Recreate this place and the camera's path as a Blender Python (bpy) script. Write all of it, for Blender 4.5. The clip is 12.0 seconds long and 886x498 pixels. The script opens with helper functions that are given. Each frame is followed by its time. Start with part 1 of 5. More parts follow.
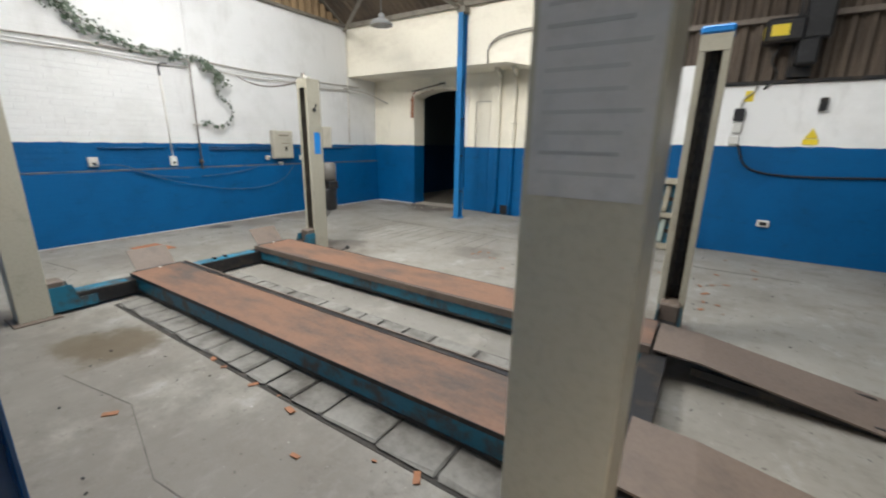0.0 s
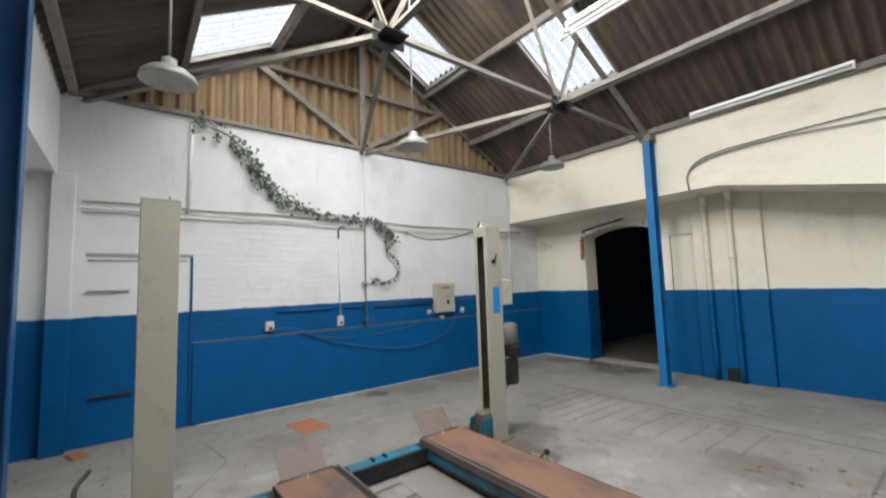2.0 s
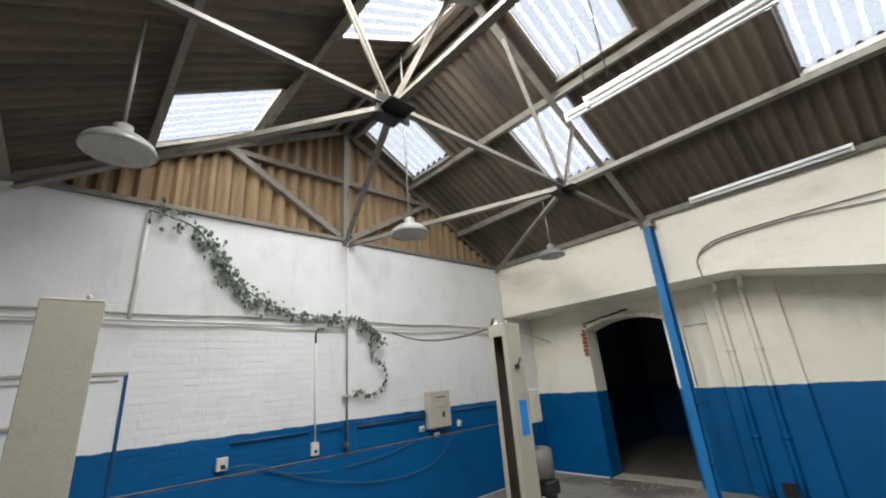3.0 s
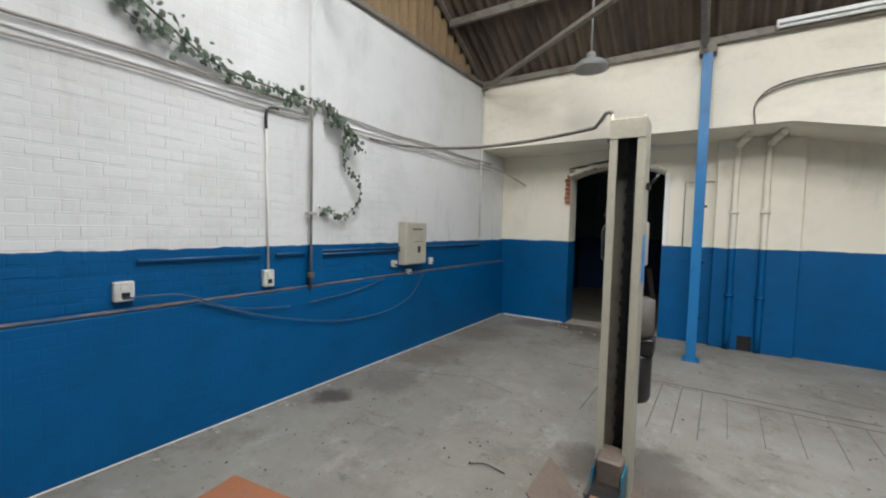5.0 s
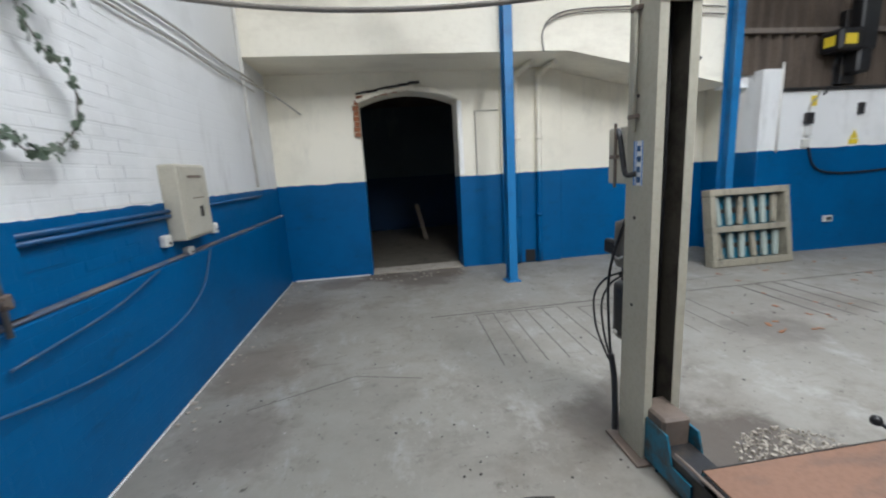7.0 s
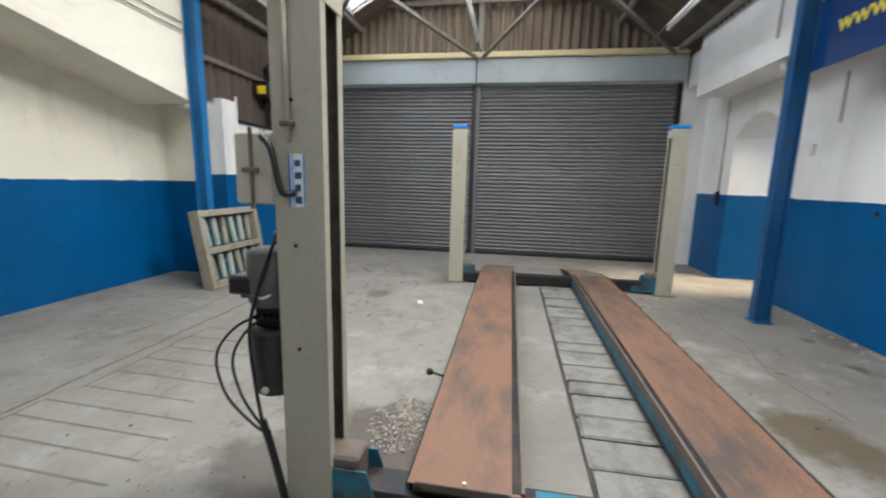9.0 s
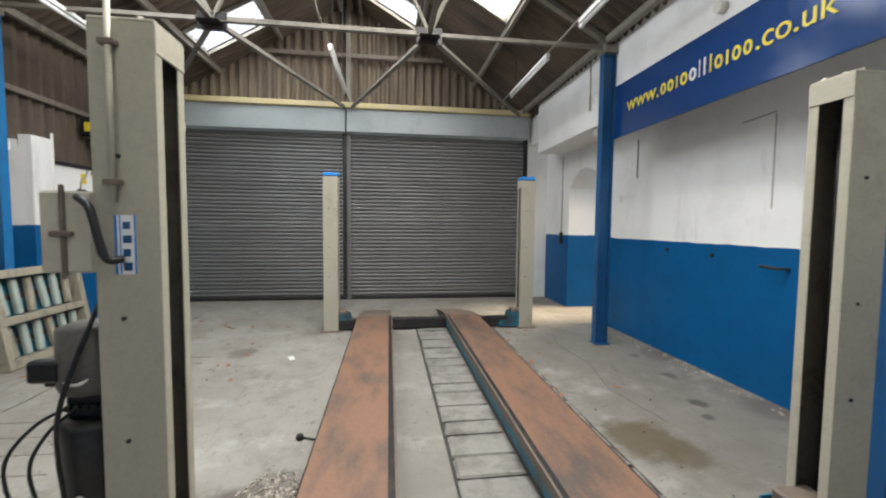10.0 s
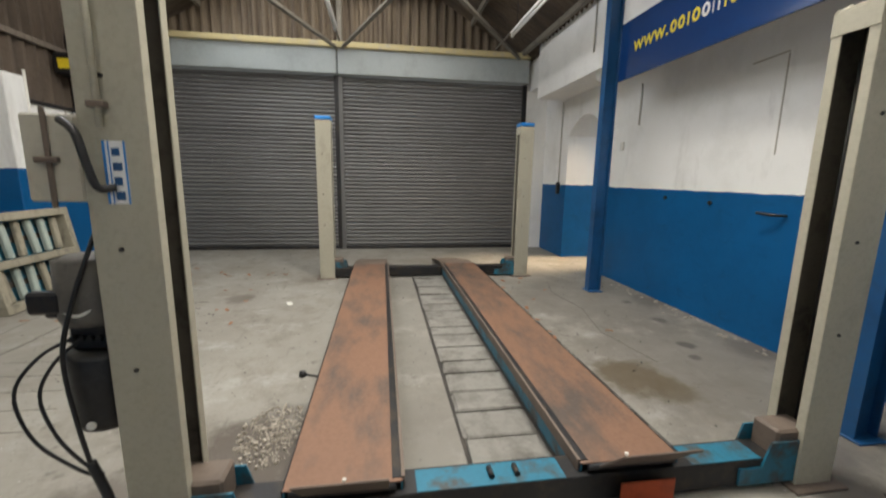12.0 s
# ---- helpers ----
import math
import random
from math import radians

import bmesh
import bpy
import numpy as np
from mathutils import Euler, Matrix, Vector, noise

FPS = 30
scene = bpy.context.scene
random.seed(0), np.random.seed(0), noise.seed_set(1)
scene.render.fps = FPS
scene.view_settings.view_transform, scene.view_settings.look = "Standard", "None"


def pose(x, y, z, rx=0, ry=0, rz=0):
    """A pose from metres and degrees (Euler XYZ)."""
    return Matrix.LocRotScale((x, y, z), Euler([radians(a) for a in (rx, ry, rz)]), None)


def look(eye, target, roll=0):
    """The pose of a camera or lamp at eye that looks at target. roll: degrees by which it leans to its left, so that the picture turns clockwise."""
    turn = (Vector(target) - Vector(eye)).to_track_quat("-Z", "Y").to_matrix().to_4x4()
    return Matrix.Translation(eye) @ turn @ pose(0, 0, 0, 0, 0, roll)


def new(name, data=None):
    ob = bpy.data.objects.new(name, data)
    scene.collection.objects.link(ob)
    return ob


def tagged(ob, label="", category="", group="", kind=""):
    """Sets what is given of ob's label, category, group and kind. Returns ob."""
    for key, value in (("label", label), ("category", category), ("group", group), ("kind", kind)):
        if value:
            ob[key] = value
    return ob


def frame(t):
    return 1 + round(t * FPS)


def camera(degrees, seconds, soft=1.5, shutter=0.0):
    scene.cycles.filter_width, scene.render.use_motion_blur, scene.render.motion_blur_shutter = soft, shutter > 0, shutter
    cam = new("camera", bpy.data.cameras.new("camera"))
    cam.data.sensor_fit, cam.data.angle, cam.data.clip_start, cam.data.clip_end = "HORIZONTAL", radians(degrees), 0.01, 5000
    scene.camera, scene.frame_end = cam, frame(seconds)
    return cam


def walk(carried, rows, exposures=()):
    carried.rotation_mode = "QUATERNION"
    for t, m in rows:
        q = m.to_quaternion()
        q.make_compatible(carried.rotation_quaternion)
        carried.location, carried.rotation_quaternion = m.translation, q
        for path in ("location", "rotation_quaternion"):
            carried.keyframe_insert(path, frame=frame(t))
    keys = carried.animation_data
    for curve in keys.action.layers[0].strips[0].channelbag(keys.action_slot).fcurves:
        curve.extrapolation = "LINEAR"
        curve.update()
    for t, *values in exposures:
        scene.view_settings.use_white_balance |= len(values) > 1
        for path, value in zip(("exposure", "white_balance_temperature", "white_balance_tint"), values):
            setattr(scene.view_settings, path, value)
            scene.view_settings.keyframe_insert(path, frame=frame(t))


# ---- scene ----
cam = camera(95.4, 12.0, soft=2.0, shutter=0.3)
METRES, EYE, TILT, LEAN, TURN = 8.2, 1.5, 0.0, 0.0, 33.0
ROWS = [
    (0.0, 0.0, 0.0, 0.0, 0.28, -14.79, -1.06),
    (0.5, -0.0173, 0.0314, 0.0005, 9.9, -13.18, -0.77),
    (1.0, -0.0395, 0.0665, 0.0044, 15.62, -10.12, 0.6),
    (1.5, -0.0592, 0.1101, 0.0099, 19.09, -5.54, 1.31),
    (2.0, -0.0984, 0.1504, 0.0187, 19.2, 4.94, 1.88),
    (2.5, -0.1308, 0.1825, 0.0318, 17.27, 13.98, 3.21),
    (3.0, -0.1684, 0.221, 0.0365, 15.29, 18.26, 4.3),
    (3.5, -0.2263, 0.2589, 0.0269, 13.37, 10.9, 3.28),
    (5.5, -0.3888, 0.4362, 0.007, -4.06, -4.98, -1.59),
    (6.0, -0.4267, 0.4829, -0.002, -11.33, -6.92, 0.96),
    (6.5, -0.4576, 0.5354, 0.0036, -26.98, -9.06, 3.65),
    (7.0, -0.4681, 0.5888, 0.002, -41.04, -10.99, 3.29),
    (7.5, -0.4713, 0.6356, -0.0009, -58.33, -11.79, 1.81),
    (9.5, -0.4335, 0.7136, 0.0041, -125.06, -6.98, -1.26),
    (10.0, -0.445, 0.7021, 0.0093, -130.61, -3.42, -0.53),
    (10.5, -0.4504, 0.6981, 0.0154, -132.12, 2.12, 1.4),
    (11.0, -0.4527, 0.7005, 0.0291, -130.85, 5.99, 2.63),
    (11.5, -0.4486, 0.6991, 0.0169, -131.13, -1.02, 1.36),
    (12.0, -0.44, 0.704, -0.0002, -131.48, -10.02, -0.92),
]
walk(cam, [(t, pose(0, 0, EYE, TILT, LEAN, TURN) @ pose(METRES * x, METRES * y, METRES * z, 90 + pitch, roll, yaw)) for t, x, y, z, yaw, pitch, roll in ROWS],
     exposures=[(0.0, 0.16, 6050, 10), (1.0, -0.05, 6050, 10), (2.0, -0.17, 5950, 10), (3.0, -0.3, 5950, 10), (3.7, -0.36, 5950, 10), (5.5, -0.2, 5900, 10), (6.5, -0.1, 5800, 10),
                (7.0, -0.02, 5600, 10), (7.7, 0.04, 5480, 10), (9.5, 0.12, 6050, 10), (11.0, 0.1, 6150, 10), (12.0, -0.08, 6500, 10)])

# ---------------------------------------------------------------- light
world = bpy.data.worlds.new("sky")
scene.world = world
world.use_nodes = True
wn = world.node_tree
sky = wn.nodes.new("ShaderNodeTexSky")
sky.sky_type, sky.sun_disc = "NISHITA", False
sky.sun_elevation, sky.sun_rotation = radians(38), radians(200)
wn.nodes["Background"].inputs[1].default_value = 0.15
cloud = wn.nodes.new("ShaderNodeMix")
cloud.data_type = "RGBA"
cloud.inputs[0].default_value = 0.8
cloud.inputs[7].default_value = (8.2, 8.3, 8.5, 1)
wn.links.new(sky.outputs[0], cloud.inputs[6])
wn.links.new(cloud.outputs[2], wn.nodes["Background"].inputs[0])

sun = new("sun", bpy.data.lights.new("sun", "SUN"))
sun.data.energy, sun.data.angle, sun.data.color = 0.8, radians(12), (1.0, 0.95, 0.86)
sun.matrix_world = look((0, -8, 8.0), (0, 1.2, 0))

EAVE, RIDGE, YS, YN, YR = 4.0, 6.05, 0.0, 7.2, 3.6
PITCH = (RIDGE - EAVE) / YR
XW, XE = -7.4, 2.35
SKYLIGHTS = [("n", -7.15, -6.2, 3.85, 4.88), ("n", -5.1, -4.15, 5.0, 6.07), ("n", -4.1, -3.14, 3.85, 4.83),
             ("n", -2.05, -1.15, 5.0, 6.07), ("n", -0.98, -0.2, 3.85, 4.87), ("n", 0.92, 1.74, 5.0, 6.07),
             ("s", -7.2, -6.1, 1.1, 2.15), ("s", -5.15, -4.2, 2.33, 3.35), ("s", -4.1, -3.14, 1.1, 2.15),
             ("s", -2.05, -1.15, 2.33, 3.38), ("s", -1.0, -0.2, 1.1, 2.1), ("s", 0.95, 1.75, 2.33, 3.38)]


def roof_z(y):
    return EAVE + PITCH * (y if y < YR else YN - y)


for side, x0, x1, y0, y1 in SKYLIGHTS:
    lamp = new("skylight_daylight", bpy.data.lights.new("skylight_daylight", "AREA"))
    lamp.data.shape, lamp.data.size, lamp.data.size_y = "RECTANGLE", x1 - x0 - 0.06, (y1 - y0) * 1.1
    lamp.data.energy, lamp.data.color = (68, (1.0, 0.945, 0.85)) if side == "s" else (44, (0.98, 0.99, 1.0))
    # strength is tuned bay by bay to shape the light; the sheets are alike
    if side == "s":
        lamp.data.energy *= 0.4 if x0 < -6 else 2.0 if x0 < -4.5 else 3.2 if x0 < -3.5 else 1.1 if x0 < -2 else 0.5 if x0 < 0 else 0.35
    else:
        lamp.data.energy *= 0.15 if x0 < -6 else 0.35 if x0 < -4.5 else 0.9 if x0 < -3 else 1.35 if x0 < 0 else 0.45
    yc = (y0 + y1) / 2
    tilt = math.degrees(math.atan(PITCH)) * (1 if side == "s" else -1)
    lamp.matrix_world = pose((x0 + x1) / 2, yc, roof_z(yc) + 0.03, tilt)
door_light = new("doorway_daylight", bpy.data.lights.new("doorway_daylight", "AREA"))
door_light.data.shape, door_light.data.size, door_light.data.size_y = "RECTANGLE", 1.0, 2.2
door_light.data.energy, door_light.data.color = 26, (1.0, 0.76, 0.50)
door_light.data.spread = radians(45)
door_light.matrix_world = look((0.62, -1.45, 2.0), (0.72, -0.1, 0.0))


# ---------------------------------------------------------------- materials
def nodes_of(name):
    m = bpy.data.materials.new(name)
    m.use_nodes = True
    t = m.node_tree
    return m, t, t.nodes["Principled BSDF"]


def add_noise(t, scale, detail=4.0, rough=0.6, stretch=None):
    g = t.nodes.new("ShaderNodeNewGeometry")
    n = t.nodes.new("ShaderNodeTexNoise")
    n.inputs["Scale"].default_value, n.inputs["Detail"].default_value, n.inputs["Roughness"].default_value = scale, detail, rough
    src = g.outputs["Position"]
    if stretch:
        mp = t.nodes.new("ShaderNodeMapping")
        mp.inputs["Scale"].default_value = stretch
        t.links.new(src, mp.inputs[0])
        src = mp.outputs[0]
    t.links.new(src, n.inputs["Vector"])
    return n.outputs["Fac"]


def ramp(t, fac, lo, hi):
    r = t.nodes.new("ShaderNodeMapRange")
    r.inputs[1].default_value, r.inputs[2].default_value = lo, hi
    t.links.new(fac, r.inputs[0])
    return r.outputs[0]


def mix(t, fac, a, b):
    m = t.nodes.new("ShaderNodeMix")
    m.data_type = "RGBA"
    for sock, v in ((m.inputs[0], fac), (m.inputs[6], a), (m.inputs[7], b)):
        if isinstance(v, (int, float)):
            sock.default_value = v
        elif isinstance(v, tuple):
            sock.default_value = (*v, 1)
        else:
            t.links.new(v, sock)
    return m.outputs[2]


def mathn(t, op, a, b):
    m = t.nodes.new("ShaderNodeMath")
    m.operation = op
    for sock, v in ((m.inputs[0], a), (m.inputs[1], b)):
        if isinstance(v, (int, float)):
            sock.default_value = v
        else:
            t.links.new(v, sock)
    return m.outputs[0]


def bump(t, b, height, strength, distance=0.01):
    n = t.nodes.new("ShaderNodeBump")
    n.inputs["Strength"].default_value, n.inputs["Distance"].default_value = strength, distance
    t.links.new(height, n.inputs["Height"])
    t.links.new(n.outputs[0], b.inputs["Normal"])


def surface(name, base, worn, rough=0.6, metal=0.0, big=1.2, fine=30, lo=0.5, hi=0.72, relief=0.15, stretch=None, dirt=None, spec=0.5, grit=0.16):
    """A surface with a base colour, a worn colour in patches, a fine grain and a little dirt."""
    m, t, b = nodes_of(name)
    col = mix(t, ramp(t, add_noise(t, big, 6, 0.65, stretch), lo, hi), base, worn)
    grain = add_noise(t, fine, 3)
    col = mix(t, mathn(t, "MULTIPLY", ramp(t, grain, 0.45, 0.75), grit), col, tuple(c * 0.55 for c in (dirt or worn)))
    info = t.nodes.new("ShaderNodeObjectInfo")
    hs = t.nodes.new("ShaderNodeHueSaturation")
    t.links.new(mathn(t, "ADD", mathn(t, "MULTIPLY", info.outputs["Random"], 0.14), 0.93), hs.inputs["Value"])
    t.links.new(col, hs.inputs["Color"])
    t.links.new(hs.outputs[0], b.inputs["Base Color"])
    t.links.new(mathn(t, "ADD", mathn(t, "MULTIPLY", grain, 0.25), rough - 0.12), b.inputs["Roughness"])
    b.inputs["Metallic"].default_value = metal
    b.inputs["Specular IOR Level"].default_value = spec
    bump(t, b, grain, relief, 0.004)
    return m


def two_tone(name, upper, lower, line=1.41, axis="y", bricks=True):
    """Painted brickwork: one paint above the line, another below, the courses showing through."""
    m, t, b = nodes_of(name)
    g = t.nodes.new("ShaderNodeNewGeometry")
    sep = t.nodes.new("ShaderNodeSeparateXYZ")
    t.links.new(g.outputs["Position"], sep.inputs[0])
    wob = mathn(t, "MULTIPLY", mathn(t, "SUBTRACT", add_noise(t, 5, 3), 0.5), 0.05)
    above = mathn(t, "GREATER_THAN", mathn(t, "ADD", sep.outputs[2], wob), line)
    up = mix(t, ramp(t, add_noise(t, 0.9, 7, 0.7), 0.5, 0.8), upper, tuple(c * f for c, f in zip(upper, (0.80, 0.80, 0.78))))
    up = mix(t, mathn(t, "MULTIPLY", ramp(t, add_noise(t, 2.2, 8, 0.75, (1, 1, 0.25)), 0.56, 0.8), 0.5), up, (0.33, 0.31, 0.28))
    dn = mix(t, ramp(t, add_noise(t, 1.3, 7, 0.7), 0.42, 0.75), lower, tuple(c * 0.72 for c in lower))
    dn = mix(t, mathn(t, "MULTIPLY", ramp(t, add_noise(t, 16, 6, 0.7), 0.70, 0.77), 0.3), dn, (0.24, 0.31, 0.38))
    dn = mix(t, mathn(t, "MULTIPLY", ramp(t, add_noise(t, 3.2, 8, 0.75, (1, 1, 2.2)), 0.56, 0.72), 0.45), dn, (0.004, 0.035, 0.09))
    t.links.new(mix(t, above, dn, up), b.inputs["Base Color"])
    t.links.new(mathn(t, "ADD", mathn(t, "MULTIPLY", above, 0.22), 0.5), b.inputs["Roughness"])
    b.inputs["Specular IOR Level"].default_value = 0.28
    cmb = t.nodes.new("ShaderNodeCombineXYZ")
    t.links.new(sep.outputs[1 if axis == "y" else 0], cmb.inputs[0])
    t.links.new(sep.outputs[2], cmb.inputs[1])
    br = t.nodes.new("ShaderNodeTexBrick")
    br.inputs["Scale"].default_value = 1.0
    br.inputs["Mortar Size"].default_value = 0.006
    br.inputs["Mortar Smooth"].default_value = 0.6
    br.inputs["Brick Width"].default_value, br.inputs["Row Height"].default_value = 0.235, 0.078
    t.links.new(cmb.outputs[0], br.inputs["Vector"])
    lump = add_noise(t, 22, 4)
    height = mathn(t, "SUBTRACT", mathn(t, "MULTIPLY", lump, 0.5), mathn(t, "MULTIPLY", br.outputs["Fac"], 0.34 if bricks else 0.05))
    bump(t, b, height, 0.32, 0.008)
    return m


BLUE = (0.001, 0.092, 0.262)
WHITE = (0.80, 0.80, 0.78)
CREAM = (0.83, 0.785, 0.66)
wall_w_mat = two_tone("painted_brick_white_blue", (0.735, 0.735, 0.725), BLUE, 1.41, "y")
wall_n_mat = two_tone("painted_brick_cream_blue", CREAM, BLUE, 1.42, "x", False)
wall_s_mat = two_tone("painted_plaster_white_blue", (0.84, 0.84, 0.82), BLUE, 1.40, "x", False)
# white and blue darkened so the room's shade sits in the paint
back_room_mat = two_tone("shaded_back_room_paint", (0.10, 0.135, 0.145), (0.003, 0.03, 0.09), 1.42, "x", False)
wall_ne_mat = two_tone("painted_low_wall", WHITE, BLUE, 1.53, "x", False)
cream_mat = surface("cream_plaster", CREAM, (0.58, 0.53, 0.43), 0.8, big=1.0, fine=18, lo=0.5, hi=0.78, relief=0.1, stretch=(0.6, 1, 1.6), dirt=(1.1, 1.0, 0.8))
white_mat = surface("white_plaster", WHITE, (0.66, 0.66, 0.64), 0.8, big=1.0, fine=18, relief=0.1, dirt=(1.1, 1.1, 1.05))
roof_mat = surface("asbestos_sheet", (0.13, 0.098, 0.068), (0.045, 0.037, 0.032), 0.85, big=1.1, fine=25, lo=0.4, hi=0.7, stretch=(2, 0.6, 0.6))
gable_mat = surface("brown_sheet", (0.31, 0.215, 0.115), (0.17, 0.115, 0.065), 0.85, big=1.6, fine=25, lo=0.42, hi=0.72, stretch=(1, 3, 0.5))
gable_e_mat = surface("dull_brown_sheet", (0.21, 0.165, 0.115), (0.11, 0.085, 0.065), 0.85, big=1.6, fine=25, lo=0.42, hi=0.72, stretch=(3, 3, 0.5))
# darker copy of the gable sheet; the corner's dimness is in its colour
side_sheet_mat = surface("shaded_brown_sheet", (0.125, 0.095, 0.07), (0.07, 0.054, 0.042), 0.85, big=1.6, fine=25, lo=0.42, hi=0.72, stretch=(3, 3, 0.5))
truss_mat = surface("cream_steel", (0.21, 0.19, 0.155), (0.09, 0.075, 0.06), 0.6, big=5, fine=40, lo=0.5, hi=0.75)
timber_mat = surface("old_timber", (0.185, 0.155, 0.125), (0.10, 0.08, 0.065), 0.8, big=4, fine=40, stretch=(4, 4, 0.6))
blue_steel = surface("blue_steel", (0.013, 0.15, 0.37), (0.010, 0.095, 0.24), 0.42, big=3, fine=35, dirt=(0.1, 0.1, 0.1))
navy_steel = surface("navy_steel", (0.007, 0.072, 0.20), (0.008, 0.045, 0.12), 0.4, big=3, fine=35, dirt=(0.1, 0.1, 0.1))
post_mat = surface("grey_green_paint", (0.43, 0.408, 0.322), (0.31, 0.285, 0.22), 0.42, big=4, fine=50, lo=0.55, hi=0.8, relief=0.05, dirt=(0.25, 0.2, 0.12))
teal_mat = surface("teal_paint", (0.012, 0.14, 0.22), (0.045, 0.055, 0.055), 0.45, big=6, fine=40, lo=0.48, hi=0.62, dirt=(0.08, 0.06, 0.04))
cap_mat = surface("blue_plastic", (0.02, 0.22, 0.62), (0.02, 0.16, 0.45), 0.4, big=8, fine=60)
rust_mat = surface("rusted_deck", (0.188, 0.100, 0.060), (0.080, 0.060, 0.048), 0.62, big=2.3, fine=45, lo=0.46, hi=0.66, relief=0.25, stretch=(0.6, 1.6, 1), dirt=(0.09, 0.06, 0.045))
plate_mat = surface("grey_brown_plate", (0.15, 0.115, 0.09), (0.10, 0.08, 0.065), 0.6, big=3, fine=45)
dark_steel = surface("greasy_steel", (0.03, 0.03, 0.032), (0.07, 0.055, 0.04), 0.45, 0.5, big=8, fine=60)
black_mat = surface("black_rubber", (0.012, 0.012, 0.013), (0.03, 0.03, 0.03), 0.4, big=10, fine=60)
orange_mat = surface("orange_paint", (0.52, 0.085, 0.025), (0.35, 0.06, 0.02), 0.5, big=8, fine=50)
slab_mat = surface("pit_slab", (0.215, 0.207, 0.186), (0.09, 0.082, 0.07), 0.85, big=4.4, fine=30, lo=0.45, hi=0.7)
grease_mat = surface("old_grease", (0.14, 0.125, 0.098), (0.05, 0.044, 0.036), 0.5, big=5, fine=40)
groove_mat = surface("floor_groove", (0.13, 0.12, 0.105), (0.08, 0.07, 0.06), 0.9, big=6, fine=40)
joint_mat = surface("joint_dirt", (0.035, 0.032, 0.028), (0.07, 0.06, 0.05), 0.9, big=6, fine=40)
shutter_mat = surface("galvanised_slat", (0.165, 0.163, 0.158), (0.135, 0.133, 0.128), 0.5, 0.3, big=1.2, fine=4, relief=0.0, lo=0.45, hi=0.8, grit=0.06)
fascia_mat = surface("grey_blue_fascia", (0.37, 0.41, 0.41), (0.28, 0.31, 0.31), 0.45, big=1.5, fine=30)
yellow_mat = surface("yellow_flaking_paint", (0.52, 0.44, 0.23), (0.40, 0.37, 0.30), 0.7, big=6, fine=30)
sign_mat = surface("navy_sign", (0.006, 0.036, 0.14), (0.007, 0.04, 0.155), 0.16, big=2, fine=20, relief=0.02, dirt=(0.02, 0.05, 0.2))
sign_yellow = surface("sign_yellow", (0.72, 0.60, 0.04), (0.7, 0.57, 0.05), 0.35, big=4, fine=30, relief=0.02)
sign_white = surface("sign_white", (0.80, 0.80, 0.80), (0.75, 0.75, 0.75), 0.35, big=4, fine=30, relief=0.02)
box_mat = surface("beige_enamel", (0.50, 0.47, 0.38), (0.42, 0.39, 0.31), 0.4, big=6, fine=50, relief=0.04)
plastic_mat = surface("white_plastic", (0.66, 0.65, 0.60), (0.5, 0.48, 0.44), 0.4, big=8, fine=60, relief=0.04)
tube_mat = surface("white_tube", (0.80, 0.80, 0.78), (0.72, 0.72, 0.70), 0.3, big=6, fine=40, relief=0.02)
shade_mat = surface("enamel_shade", (0.22, 0.22, 0.21), (0.20, 0.19, 0.17), 0.4, big=8, fine=40)
conduit_mat = surface("painted_conduit", (0.42, 0.395, 0.345), (0.36, 0.33, 0.28), 0.5, big=5, fine=50)
white_pipe = surface("white_pipe", (0.74, 0.72, 0.66), (0.6, 0.57, 0.5), 0.5, big=5, fine=50)
leaf_mat = surface("ivy_leaf", (0.07, 0.10, 0.062), (0.15, 0.165, 0.125), 0.5, big=9, fine=60)
stem_mat = surface("ivy_stem", (0.10, 0.08, 0.055), (0.06, 0.05, 0.035), 0.8, big=9, fine=60)
crate_mat = surface("weathered_wood", (0.29, 0.265, 0.20), (0.14, 0.125, 0.095), 0.8, big=4, fine=40, stretch=(3, 3, 1))
cloth_mat = surface("grey_green_cloth", (0.33, 0.38, 0.34), (0.24, 0.30, 0.28), 0.85, big=5, fine=40)
yellow_sign = surface("yellow_plate", (0.78, 0.60, 0.03), (0.75, 0.55, 0.05), 0.4, big=6, fine=40)
paper_mat = surface("grey_paper", (0.50, 0.50, 0.49), (0.42, 0.42, 0.41), 0.7, big=6, fine=40)
ink_mat = surface("faded_ink", (0.39, 0.39, 0.385), (0.43, 0.43, 0.42), 0.7, big=6, fine=40)
debris_mat = surface("rubble", (0.38, 0.345, 0.29), (0.18, 0.155, 0.125), 0.9, big=9, fine=40)
brick_mat = surface("broken_brick", (0.33, 0.13, 0.06), (0.25, 0.14, 0.08), 0.9, big=9, fine=40)
leaf_litter = surface("dead_leaf", (0.30, 0.13, 0.06), (0.22, 0.12, 0.07), 0.8, big=9, fine=40)
motor_mat = surface("grimy_motor", (0.10, 0.092, 0.08), (0.04, 0.036, 0.032), 0.5, big=7, fine=50)
dusty_hose = surface("dusty_hose", (0.20, 0.18, 0.155), (0.13, 0.115, 0.10), 0.6, big=5, fine=50)
scuffed_ledge = surface("scuffed_ledge", (0.14, 0.12, 0.108), (0.03, 0.075, 0.15), 0.75, big=3, fine=40, lo=0.42, hi=0.62)
faded_cable = surface("paint_spattered_cable", (0.03, 0.085, 0.18), (0.12, 0.12, 0.125), 0.6, big=7, fine=50)
ground_mat = surface("yard_concrete", (0.34, 0.33, 0.30), (0.25, 0.24, 0.22), 0.9, big=0.5, fine=15)


